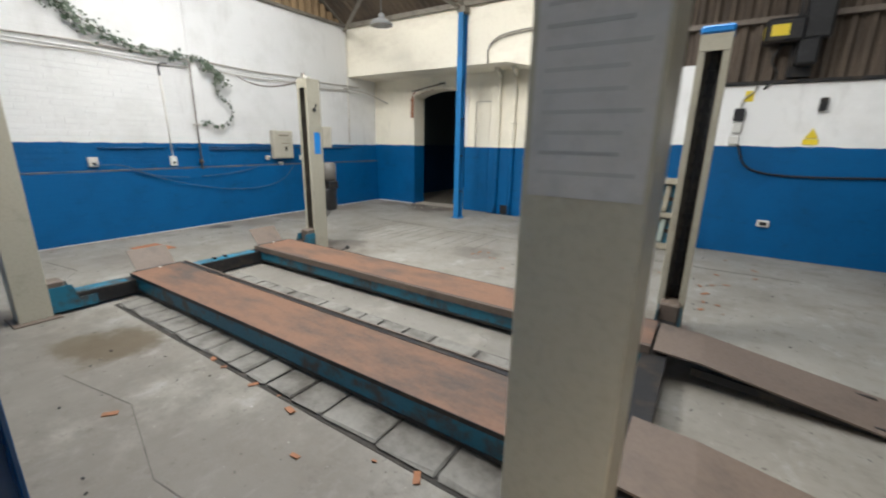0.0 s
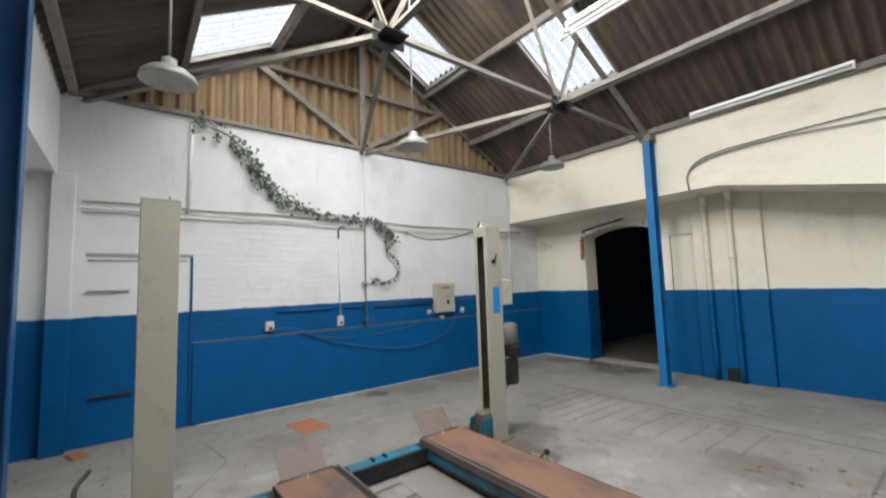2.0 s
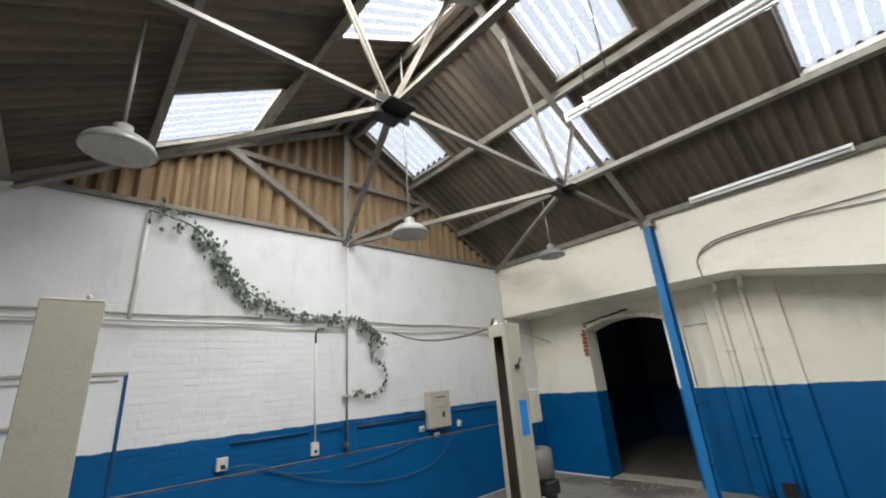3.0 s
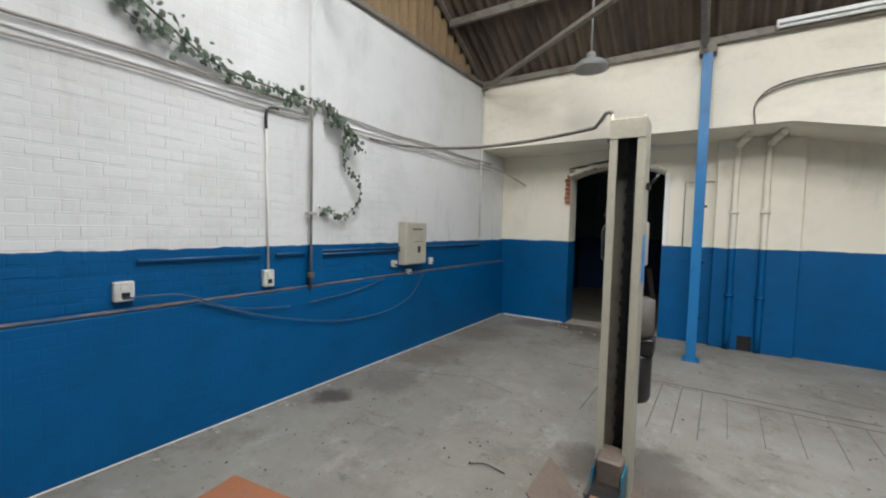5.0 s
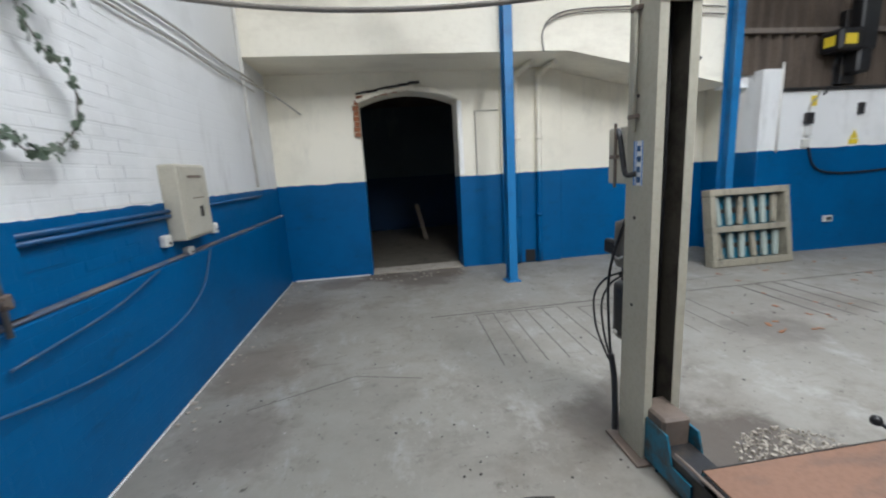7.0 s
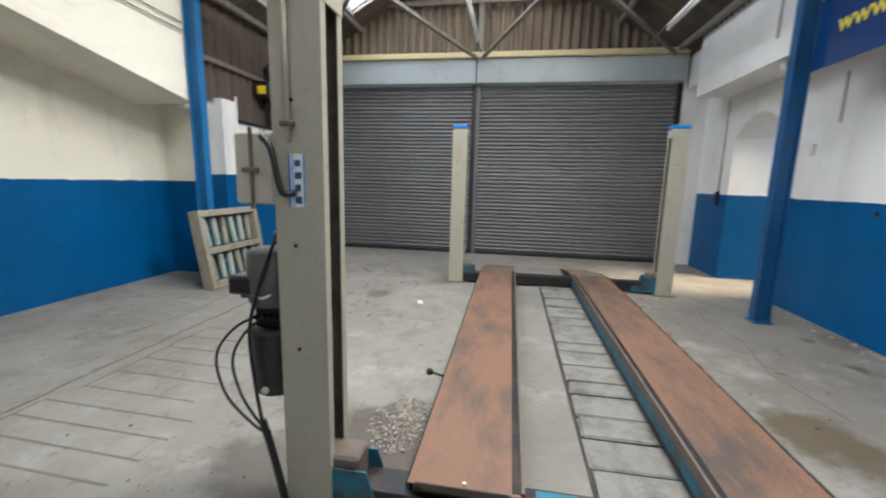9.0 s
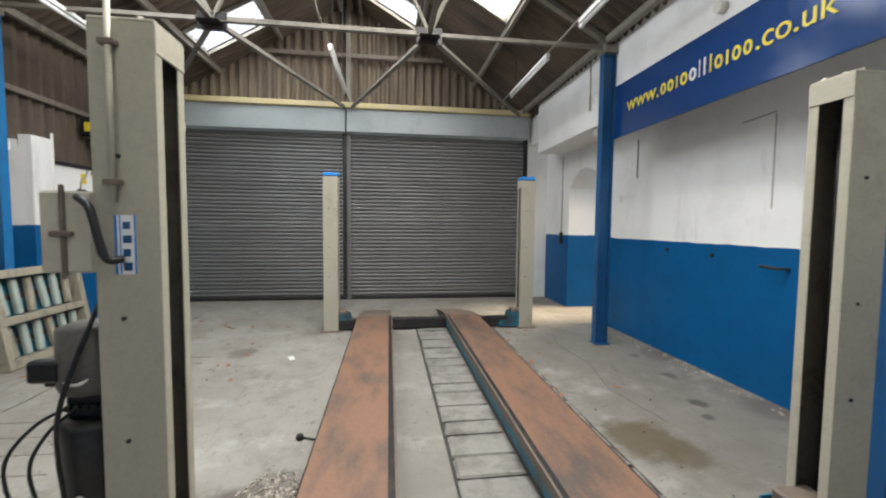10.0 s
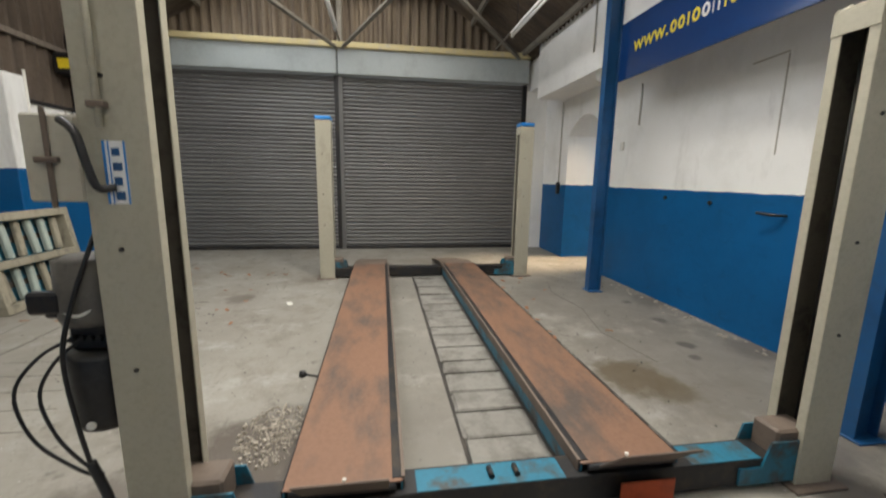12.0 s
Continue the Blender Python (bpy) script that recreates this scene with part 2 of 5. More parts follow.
def floor_material():
    m, t, b = nodes_of("concrete_floor")
    col = mix(t, ramp(t, add_noise(t, 0.55, 8, 0.7), 0.36, 0.66), (0.285, 0.272, 0.240), (0.185, 0.172, 0.146))
    col = mix(t, mathn(t, "MULTIPLY", ramp(t, add_noise(t, 1.7, 10, 0.76), 0.50, 0.66), 0.8), col, (0.155, 0.138, 0.112))
    col = mix(t, mathn(t, "MULTIPLY", ramp(t, add_noise(t, 2.6, 10, 0.78, (1.0, 0.6, 1)), 0.54, 0.66), 0.55), col, (0.39, 0.385, 0.36))
    col = mix(t, mathn(t, "MULTIPLY", ramp(t, add_noise(t, 6.5, 8, 0.74), 0.58, 0.68), 0.75), col, (0.095, 0.082, 0.068))
    # scuffed streaks, worn by wheels and boots
    col = mix(t, mathn(t, "MULTIPLY", ramp(t, add_noise(t, 3.4, 8, 0.7, (0.35, 2.2, 1)), 0.60, 0.70), 0.6), col, (0.11, 0.095, 0.08))
    col = mix(t, mathn(t, "MULTIPLY", ramp(t, add_noise(t, 4.2, 8, 0.7, (2.4, 0.5, 1)), 0.63, 0.72), 0.4), col, (0.44, 0.43, 0.405))
    grain = add_noise(t, 60, 4)
    col = mix(t, mathn(t, "MULTIPLY", ramp(t, grain, 0.4, 0.8), 0.35), col, (0.22, 0.20, 0.17))
    col = mix(t, mathn(t, "MULTIPLY", ramp(t, add_noise(t, 24, 3, 0.55), 0.67, 0.72), 0.85), col, (0.06, 0.052, 0.044))
    col = mix(t, mathn(t, "MULTIPLY", ramp(t, add_noise(t, 33, 3, 0.55), 0.70, 0.74), 0.7), col, (0.56, 0.55, 0.53))
    # broad dimming, oil stains and an orange-brown patch, each with its own shape
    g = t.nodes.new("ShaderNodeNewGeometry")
    # first six: south dirt plus dim light there and between runways, put into colour
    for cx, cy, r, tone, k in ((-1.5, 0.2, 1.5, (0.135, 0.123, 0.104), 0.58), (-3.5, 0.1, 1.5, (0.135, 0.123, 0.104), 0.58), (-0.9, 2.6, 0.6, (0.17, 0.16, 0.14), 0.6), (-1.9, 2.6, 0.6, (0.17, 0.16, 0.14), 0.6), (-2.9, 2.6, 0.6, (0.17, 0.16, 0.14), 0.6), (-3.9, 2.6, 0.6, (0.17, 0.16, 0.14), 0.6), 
                               (-3.5, 0.95, 0.36, (0.10, 0.078, 0.048), 0.9), (-4.6, -0.1, 0.22, (0.075, 0.065, 0.056), 0.8), (-4.2, 0.0, 0.16, (0.07, 0.062, 0.055), 0.8), (-3.9, -0.25, 0.2, (0.075, 0.066, 0.057), 0.8), (-4.45, 0.38, 0.16, (0.08, 0.07, 0.06), 0.75), (-5.2, 0.35, 0.25, (0.10, 0.088, 0.075), 0.7), (-3.75, 0.8, 0.2, (0.10, 0.08, 0.05), 0.8), (-3.0, 0.08, 0.09, (0.06, 0.055, 0.05), 0.8), (-3.25, 0.2, 0.07, (0.07, 0.06, 0.055), 0.8), (-2.35, -0.1, 0.10, (0.07, 0.06, 0.055), 0.75), (-1.7, -0.15, 0.08, (0.06, 0.055, 0.05), 0.75), (-7.0, 5.3, 0.5, (0.16, 0.13, 0.10), 0.6), (-7.0, 6.6, 0.55, (0.15, 0.125, 0.10), 0.6), (-6.6, 7.7, 0.4, (0.13, 0.105, 0.085), 0.6), (-6.9, 4.3, 0.4, (0.15, 0.13, 0.11), 0.5), (-4.1, 3.55, 0.5, (0.075, 0.06, 0.048), 0.85), (-4.75, 3.95, 0.3, (0.10, 0.085, 0.07), 0.7), (-4.75, 0.6, 0.28, (0.11, 0.095, 0.08), 0.7), (-0.15, 3.85, 0.3, (0.13, 0.11, 0.09), 0.6), (-6.0, 7.95, 0.4, (0.10, 0.075, 0.055), 0.75), (-5.0, 7.9, 0.35, (0.12, 0.09, 0.065), 0.7), (-1.1, 4.6, 0.22, (0.10, 0.08, 0.065), 0.7), (-1.7, -0.5, 0.3, (0.10, 0.09, 0.078), 0.7), (-3.2, -0.5, 0.3, (0.11, 0.098, 0.085), 0.7), (-7.05, 3.68, 0.22, (0.07, 0.06, 0.05), 0.85), (-4.4, 4.05, 0.42, (0.10, 0.085, 0.07), 0.7),
                               (-5.4, 7.6, 0.55, (0.11, 0.09, 0.075), 0.7), (-4.4, 0.35, 0.3, (0.13, 0.12, 0.11), 0.6), (-2.6, 4.9, 0.4, (0.12, 0.105, 0.09), 0.55),
                               (-6.1, 1.9, 0.4, (0.15, 0.13, 0.11), 0.5), (-1.6, 5.3, 0.45, (0.14, 0.12, 0.10), 0.5), (0.2, 1.05, 0.5, (0.30, 0.20, 0.11), 0.5)):
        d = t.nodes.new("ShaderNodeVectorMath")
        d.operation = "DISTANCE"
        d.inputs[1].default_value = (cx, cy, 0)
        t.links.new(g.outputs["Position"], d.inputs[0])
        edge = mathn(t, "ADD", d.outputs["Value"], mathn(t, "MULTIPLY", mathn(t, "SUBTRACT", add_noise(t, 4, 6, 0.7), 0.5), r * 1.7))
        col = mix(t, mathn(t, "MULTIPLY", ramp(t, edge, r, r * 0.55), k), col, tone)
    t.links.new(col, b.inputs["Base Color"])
    t.links.new(mathn(t, "ADD", mathn(t, "MULTIPLY", add_noise(t, 2.5, 5), 0.5), 0.38), b.inputs["Roughness"])
    b.inputs["Specular IOR Level"].default_value = 0.35
    bump(t, b, mathn(t, "ADD", mathn(t, "MULTIPLY", grain, 0.4), add_noise(t, 8, 6)), 0.25, 0.006)
    return m


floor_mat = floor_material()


def pane_material():
    m, t, b = nodes_of("dirty_translucent_sheet")
    tr = t.nodes.new("ShaderNodeBsdfTransparent")
    tl = t.nodes.new("ShaderNodeBsdfTranslucent")
    tl.inputs[0].default_value = (0.85, 0.87, 0.86, 1)
    mx = t.nodes.new("ShaderNodeMixShader")
    t.links.new(ramp(t, add_noise(t, 3, 6, 0.7), 0.3, 1.2), mx.inputs[0])
    t.links.new(tr.outputs[0], mx.inputs[1])
    t.links.new(tl.outputs[0], mx.inputs[2])
    t.links.new(mx.outputs[0], t.nodes["Material Output"].inputs[0])
    return m


pane_mat = pane_material()


# ---------------------------------------------------------------- helpers for shapes
def part(name, bm, material, parent=None, label="", smooth=False):
    me = bpy.data.meshes.new(name)
    bm.to_mesh(me)
    bm.free()
    me.materials.append(material)
    if smooth:
        for p in me.polygons:
            p.use_smooth = True
    ob = new(name, me)
    ob.parent = parent
    if label:
        ob["label"] = label
    return ob


def raw(name, verts, faces, material, parent=None, label=""):
    me = bpy.data.meshes.new(name)
    me.from_pydata(verts, [], faces)
    me.materials.append(material)
    me.update()
    ob = new(name, me)
    ob.parent = parent
    if label:
        ob["label"] = label
    return ob


def thing(name, x, y, z, label, category, group=""):
    e = new(name)
    e.empty_display_size = 0.1
    e.location = (x, y, z)
    return tagged(e, label, category, group)


def structure(ob, label, category):
    return tagged(ob, label, category, kind="structure")


def box(bm, x0, y0, z0, x1, y1, z1, bevel=0.0, m=None):
    vs = [bm.verts.new((x, y, z)) for z in (z0, z1) for y in (y0, y1) for x in (x0, x1)]
    fs = [bm.faces.new([vs[i] for i in q]) for q in ((0, 2, 3, 1), (4, 5, 7, 6), (0, 1, 5, 4), (1, 3, 7, 5), (3, 2, 6, 7), (2, 0, 4, 6))]
    if bevel:
        es = {e for f in fs for e in f.edges}
        r = bmesh.ops.bevel(bm, geom=list(es), offset=bevel, segments=1, affect="EDGES")
        vs = list({v for f in r["faces"] for v in f.verts} | {v for v in vs if v.is_valid})
    if m is not None:
        for v in vs:
            v.co = m @ v.co
    return bm


def cuboid(*a, **k):
    return box(bmesh.new(), *a, **k)


def sweep(bm, pts, r, n=8, caps=True):
    """A round bar along points; r is one radius or one for each point."""
    pts = [Vector(p) for p in pts]
    rings = []
    up = Vector((0.13, 0.21, 0.97)).normalized()
    for i, p in enumerate(pts):
        d = (pts[min(i + 1, len(pts) - 1)] - pts[max(i - 1, 0)]).normalized()
        a = d.cross(up)
        if a.length < 0.2:
            a = d.cross(Vector((1, 0, 0.1)))
        a.normalize()
        b = d.cross(a)
        rr = r[i] if isinstance(r, (list, tuple)) else r
        rings.append([bm.verts.new(p + rr * (math.cos(2 * math.pi * k / n) * a + math.sin(2 * math.pi * k / n) * b)) for k in range(n)])
    for u, v in zip(rings, rings[1:]):
        for k in range(n):
            f = bm.faces.new((u[k], u[(k + 1) % n], v[(k + 1) % n], v[k]))
            f.smooth = True
    if caps:
        bm.faces.new(rings[0][::-1])
        bm.faces.new(rings[-1])
    return bm


def bar(bm, p, q, w, h):
    """A square-edged bar from p to q, w wide and h deep."""
    p, q = Vector(p), Vector(q)
    d = (q - p).normalized()
    a = d.cross(Vector((0, 0, 1)))
    if a.length < 0.05:
        a = Vector((1, 0, 0))
    a.normalize()
    b = a.cross(d)
    c = [(-1, -1), (1, -1), (1, 1), (-1, 1)]
    r0 = [bm.verts.new(p + a * s * w / 2 + b * u * h / 2) for s, u in c]
    r1 = [bm.verts.new(q + a * s * w / 2 + b * u * h / 2) for s, u in c]
    for k in range(4):
        bm.faces.new((r0[k], r0[(k + 1) % 4], r1[(k + 1) % 4], r1[k]))
    bm.faces.new(r0[::-1])
    bm.faces.new(r1)
    return bm


def angle_bar(bm, p, q, w=0.06, th=0.008):
    """An L-section from p to q."""
    p, q = Vector(p), Vector(q)
    bar(bm, p, q, w, th)
    bar(bm, p + Vector((0, 0, w / 2)), q + Vector((0, 0, w / 2)), th, w)
    return bm


def sag(p, q, drop, n=12):
    p, q = Vector(p), Vector(q)
    return [p.lerp(q, i / n) - Vector((0, 0, drop * 4 * (i / n) * (1 - i / n))) for i in range(n + 1)]


def turned(bm, profile, cx, cy, n=20):
    """A turned body from (radius, z) pairs round the upright at cx, cy."""
    rings = [[bm.verts.new((cx + r * math.cos(2 * math.pi * k / n), cy + r * math.sin(2 * math.pi * k / n), z)) for k in range(n)] for r, z in profile]
    for u, v in zip(rings, rings[1:]):
        for k in range(n):
            f = bm.faces.new((u[k], u[(k + 1) % n], v[(k + 1) % n], v[k]))
            f.smooth = True
    return bm


# ---------------------------------------------------------------- the large structure
structure(part("ground", cuboid(-400, -400, -0.30, 400, 400, -0.12), ground_mat), "wide grey concrete yard round the building", "ground")
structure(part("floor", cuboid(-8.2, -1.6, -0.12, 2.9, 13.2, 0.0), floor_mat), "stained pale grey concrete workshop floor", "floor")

structure(part("wall_west", cuboid(-7.75, -1.0, 0.0, XW, 8.1, EAVE), wall_w_mat), "white over blue painted brick wall", "wall")
structure(part("plinth_west", cuboid(XW, 1.24, 0.0, XW + 0.045, 8.1, 1.0, bevel=0.012), wall_w_mat), "thicker blue painted foot of brick wall", "wall")
structure(part("ledge_west", cuboid(XW, 1.24, 1.0, XW + 0.047, 8.1, 1.022, bevel=0.008), scuffed_ledge), "worn brown ledge on the blue wall", "ledge")


def wall_with_arch(name, x0, x1, y0, y1, top, ax0, ax1, spring, rise, material):
    """A wall along x with one opening under a segmental arch."""
    n = 12
    pts = [(ax0, 0.0), (ax0, spring)]
    c = (ax0 + ax1) / 2
    half = (ax1 - ax0) / 2
    for i in range(1, n):
        a = -1 + 2 * i / n
        pts.append((c + half * a, spring + rise * (1 - a * a)))
    pts += [(ax1, spring), (ax1, 0.0)]
    bm = bmesh.new()
    for y, flip in ((y0, False), (y1, True)):
        ring = [bm.verts.new((x, y, z)) for x, z in pts]
        tops = [bm.verts.new((x, y, top)) for x, z in pts]
        lo0, lo1 = bm.verts.new((x0, y, 0)), bm.verts.new((x1, y, 0))
        hi0, hi1 = bm.verts.new((x0, y, top)), bm.verts.new((x1, y, top))
        quads = [[lo0, ring[0], ring[1], tops[1], hi0], [ring[-1], lo1, hi1, tops[-2], ring[-2]]]
        for i in range(1, len(pts) - 2):
            quads.append([ring[i], ring[i + 1], tops[i + 1], tops[i]])
        for q in quads:
            bm.faces.new(q[::-1] if flip else q)
        if not flip:
            front = (ring, lo0, lo1, hi0, hi1)
    ring2, b0, b1, c0, c1 = ring, lo0, lo1, hi0, hi1
    ring1, a0, a1, d0, d1 = front
    for i in range(len(pts) - 1):
        bm.faces.new((ring1[i], ring1[i + 1], ring2[i + 1], ring2[i]))
    bm.faces.new((d0, d1, c1, c0))
    bm.faces.new((a0, d0, c0, b0))
    bm.faces.new((a1, b1, c1, d1))
    bmesh.ops.recalc_face_normals(bm, faces=bm.faces[:])
    return part(name, bm, material)


structure(wall_with_arch("wall_north", -7.4, -0.62, 8.1, 8.5, 3.3, -6.15, -4.73, 2.52, 0.15, wall_n_mat), "cream over blue wall with an arched opening", "wall")
structure(wall_with_arch("wall_south", -7.4, 2.6, -1.3, -0.6, 3.3, 0.0, 1.22, 2.3, 0.32, wall_s_mat), "white over blue wall with an arched doorway", "wall")

# the overhanging upper wall along the north side, its foot dropping towards the shutters
bm = bmesh.new()
prof = [(-7.4, 2.93), (-3.4, 2.93), (-1.08, 2.46), (-1.08, EAVE + 0.12), (-7.4, EAVE + 0.12)]
fr = [bm.verts.new((x, 7.2, z)) for x, z in prof]
bk = [bm.verts.new((x, 8.1, z)) for x, z in prof]
bm.faces.new(fr)
bm.faces.new(bk[::-1])
for i in range(5):
    bm.faces.new((fr[i], bk[i], bk[(i + 1) % 5], fr[(i + 1) % 5]))
bmesh.ops.recalc_face_normals(bm, faces=bm.faces[:])
structure(part("wall_north_upper", bm, cream_mat), "cream plastered overhanging upper wall", "wall")
structure(part("wall_south_upper", cuboid(-7.4, -0.6, 3.0, 1.55, -0.07, EAVE + 0.05), white_mat), "white plastered overhanging upper wall", "wall")
structure(part("wall_south_end", cuboid(1.55, -0.6, 3.3, 2.35, -0.2, EAVE + 0.05), white_mat), "white plaster closing the end bay", "wall")

# low wall and sheeting beside the shutters
structure(part("wall_north_low", cuboid(-0.35, 7.2, 0.0, 2.35, 7.5, 2.33), wall_ne_mat), "low white over blue wall below brown sheeting", "wall")
structure(part("pier_north", cuboid(-0.64, 7.12, 0.0, -0.352, 7.5, 2.62, bevel=0.01), wall_ne_mat), "white over blue square brick pier", "pier")
structure(part("beam_north", cuboid(-1.08, 7.35, 2.42, -0.64, 7.47, 2.58, bevel=0.01), white_mat), "white beam over the side recess", "beam")
structure(part("cill_north", cuboid(-0.35, 7.16, 2.335, 2.35, 7.5, 2.375, bevel=0.005), dark_steel), "dark rusted steel channel on the low wall", "beam")
structure(part("recess_wall", cuboid(-0.66, 7.5, 0.0, -0.60, 8.5, 3.3), wall_n_mat), "white over blue side of the recess", "wall")
structure(part("recess_top", cuboid(-1.08, 7.5, 2.6, -0.6, 8.5, 2.7), white_mat), "white soffit over the recess", "soffit")

# east end: piers, head beam and the two roller shutters
structure(part("wall_east_south", cuboid(2.35, -1.0, 0.0, 2.7, -0.12, EAVE), white_mat), "white pier beside the roller shutter", "wall")
structure(part("wall_east_north", cuboid(2.35, 7.12, 0.0, 2.7, 7.6, EAVE), white_mat), "white pier beside the roller shutter", "wall")
structure(part("wall_east_mid", cuboid(2.44, 3.62, 0.0, 2.7, 3.78, 3.42), dark_steel), "dark steel post between two roller shutters", "wall")
structure(part("wall_east_head", cuboid(2.46, -0.12, 3.42, 2.7, 7.12, EAVE), dark_steel), "dark steel head over the roller shutters", "wall")


def shutter(y0, y1):
    e = thing("roller_shutter", 2.38, (y0 + y1) / 2, 0, "closed grey galvanised steel roller shutter door", "roller shutter", "roller shutters")
    n = 44
    pitch = 3.40 / n
    w = y1 - y0 - 0.1
    bm = bmesh.new()
    prof = [(0.03, 0), (0.004, 0.006), (-0.014, 0.022), (-0.018, 0.038), (-0.014, 0.056), (0.004, 0.070), (0.03, 0.0765)]
    a = [bm.verts.new((x, -w / 2, z)) for x, z in prof]
    b = [bm.verts.new((x, w / 2, z)) for x, z in prof]
    for i in range(len(prof) - 1):
        bm.faces.new((a[i], a[i + 1], b[i + 1], b[i])).smooth = True
    first = part("slat", bm, shutter_mat, e)
    for i in range(1, n):
        o = new("slat", first.data)
        o.parent = e
        o.location = (0, 0, i * pitch)
    part("bottom_rail", cuboid(-0.03, -w / 2, 0.0, 0.04, w / 2, 0.07, bevel=0.008), dark_steel, e)
    for s in (-1, 1):
        part("guide_rail", cuboid(-0.045, s * (w / 2 + 0.025) - 0.045, 0, 0.05, s * (w / 2 + 0.025) + 0.045, 3.42, bevel=0.006), shutter_mat if s > 0 else dark_steel, e)
    part("housing", cuboid(-0.19, -(y1 - y0) / 2, 3.42, 0.06, (y1 - y0) / 2, 3.88, bevel=0.012), fascia_mat, e, "pale grey-blue steel shutter housing")
    return e


shutter(-0.12, 3.69)
shutter(3.71, 7.12)
structure(part("trim_east", cuboid(2.12, -0.12, 3.88, 2.46, 7.12, 3.985, bevel=0.01), yellow_mat), "flaking yellow painted timber above the shutters", "trim")


# ---------------------------------------------------------------- roof and gables
def corrugated_slope(side):
    """One roof slope of corrugated sheets, open where the skylights are."""
    holes = [s for s in SKYLIGHTS if s[0] == side]
    step = 0.146 / 6
    n = int((XE + 0.3 - (XW - 0.3)) / step)
    ys = [-0.35, 1.1, 2.15, 2.33, 3.36, 3.6] if side == "s" else [3.6, 3.85, 4.86, 5.0, 6.07, 7.55]
    verts, faces = [], []
    for j, y in enumerate(ys):
        for i in range(n + 1):
            x = XW - 0.3 + i * step
            verts.append((x, y, roof_z(y) + 0.03 * max(-1.0, min(1.0, 1.7 * math.cos(2 * math.pi * x / 0.146))) + (0.008 if j % 2 else 0)))
    for j in range(len(ys) - 1):
        ym = (ys[j] + ys[j + 1]) / 2
        for i in range(n):
            xm = XW - 0.3 + (i + 0.5) * step
            if any(x0 < xm < x1 and y0 < ym < y1 for _, x0, x1, y0, y1 in holes):
                continue
            a = j * (n + 1) + i
            faces.append((a, a + 1, a + n + 2, a + n + 1))
    ob = raw("ceiling_" + ("south" if side == "s" else "north"), verts, faces, roof_mat)
    for p in ob.data.polygons:
        p.use_smooth = True
    return structure(ob, "dark weathered corrugated sheet roof slope", "ceiling")


corrugated_slope("s")
corrugated_slope("n")
for k, (side, x0, x1, y0, y1) in enumerate(SKYLIGHTS):
    verts, faces = [], []
    n = int((x1 - x0) / 0.0243)
    for y in (y0 - 0.05, y1 + 0.05):
        for i in range(n + 1):
            x = x0 + (x1 - x0) * i / n
            verts.append((x, y, roof_z(y) + 0.055 + 0.034 * math.cos(2 * math.pi * x / 0.146)))
    for i in range(n):
        faces.append((i, i + 1, n + 2 + i, n + 1 + i))
    ob = raw("window_%d" % (k + 1), verts, faces, pane_mat)
    ob.visible_shadow = False
    structure(ob, "bright dirty translucent corrugated rooflight", "skylight")
    bm = bmesh.new()
    for yy in (y0, y1):
        bar(bm, (x0 - 0.03, yy, roof_z(yy) - 0.05), (x1 + 0.03, yy, roof_z(yy) - 0.05), 0.05, 0.06)
    for xx in (x0 - 0.01, x1 + 0.01):
        bar(bm, (xx, y0, roof_z(y0) - 0.03), (xx, y1, roof_z(y1) - 0.03), 0.03, 0.05)
    part("frame", bm, truss_mat, ob)
structure(part("ridge", bar(bmesh.new(), (XW, 3.6, RIDGE - 0.13), (XE, 3.6, RIDGE - 0.13), 0.10, 0.16), roof_mat), "dark timber ridge board", "ridge")


def gable(name, x, inward, material, base=EAVE - 0.02):
    """A triangle of upright corrugated sheeting."""
    verts, faces = [], []
    step = 0.18 / 8
    n = int(7.6 / step)
    for i in range(n + 1):
        y = -0.2 + i * step
        ph = (y % 0.18) / 0.18
        d = 0.035 * max(-1.0, min(1.0, 2.2 * math.cos(2 * math.pi * ph)))
        verts += [(x + d * inward, y, base), (x + d * inward, y, max(base + 0.01, roof_z(y) + 0.02))]
    for i in range(n):
        faces.append((2 * i, 2 * i + 2, 2 * i + 3, 2 * i + 1))
    return structure(raw(name, verts, faces, material), "brown corrugated sheeting filling the gable", "wall")


gable("gable_west", XW - 0.10, 1, gable_mat)
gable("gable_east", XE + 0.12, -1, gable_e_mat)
for nm, x, s in (("roof_framing_west", XW, 1), ("roof_framing_east", XE - 0.02, -1)):
    e = thing(nm, x, 3.65, EAVE, "weathered cream timber framing on the gable sheeting", "gable frame")
    xx = 0.0
    part("post", cuboid(-0.05, -0.05, -0.1, 0.05, 0.05, 1.9, bevel=0.006), truss_mat, e)
    part("sole_plate", cuboid(-0.05, -3.6, -0.06, 0.05, 3.55, 0.0, bevel=0.006), truss_mat, e)
    part("rail", cuboid(-0.035, -1.9, 0.92, 0.035, 1.9, 1.0, bevel=0.006), timber_mat, e)
    if s > 0:
        for q in (-1, 1):
            part("brace", bar(bmesh.new(), (0.01, q * 0.1, 0.02), (0.01, q * 1.75, 1.0), 0.06, 0.09), truss_mat, e)
            part("rafter", bar(bmesh.new(), (0, q * 3.55, 0.02), (0, q * 0.02, 1.92), 0.06, 0.09), truss_mat, e)
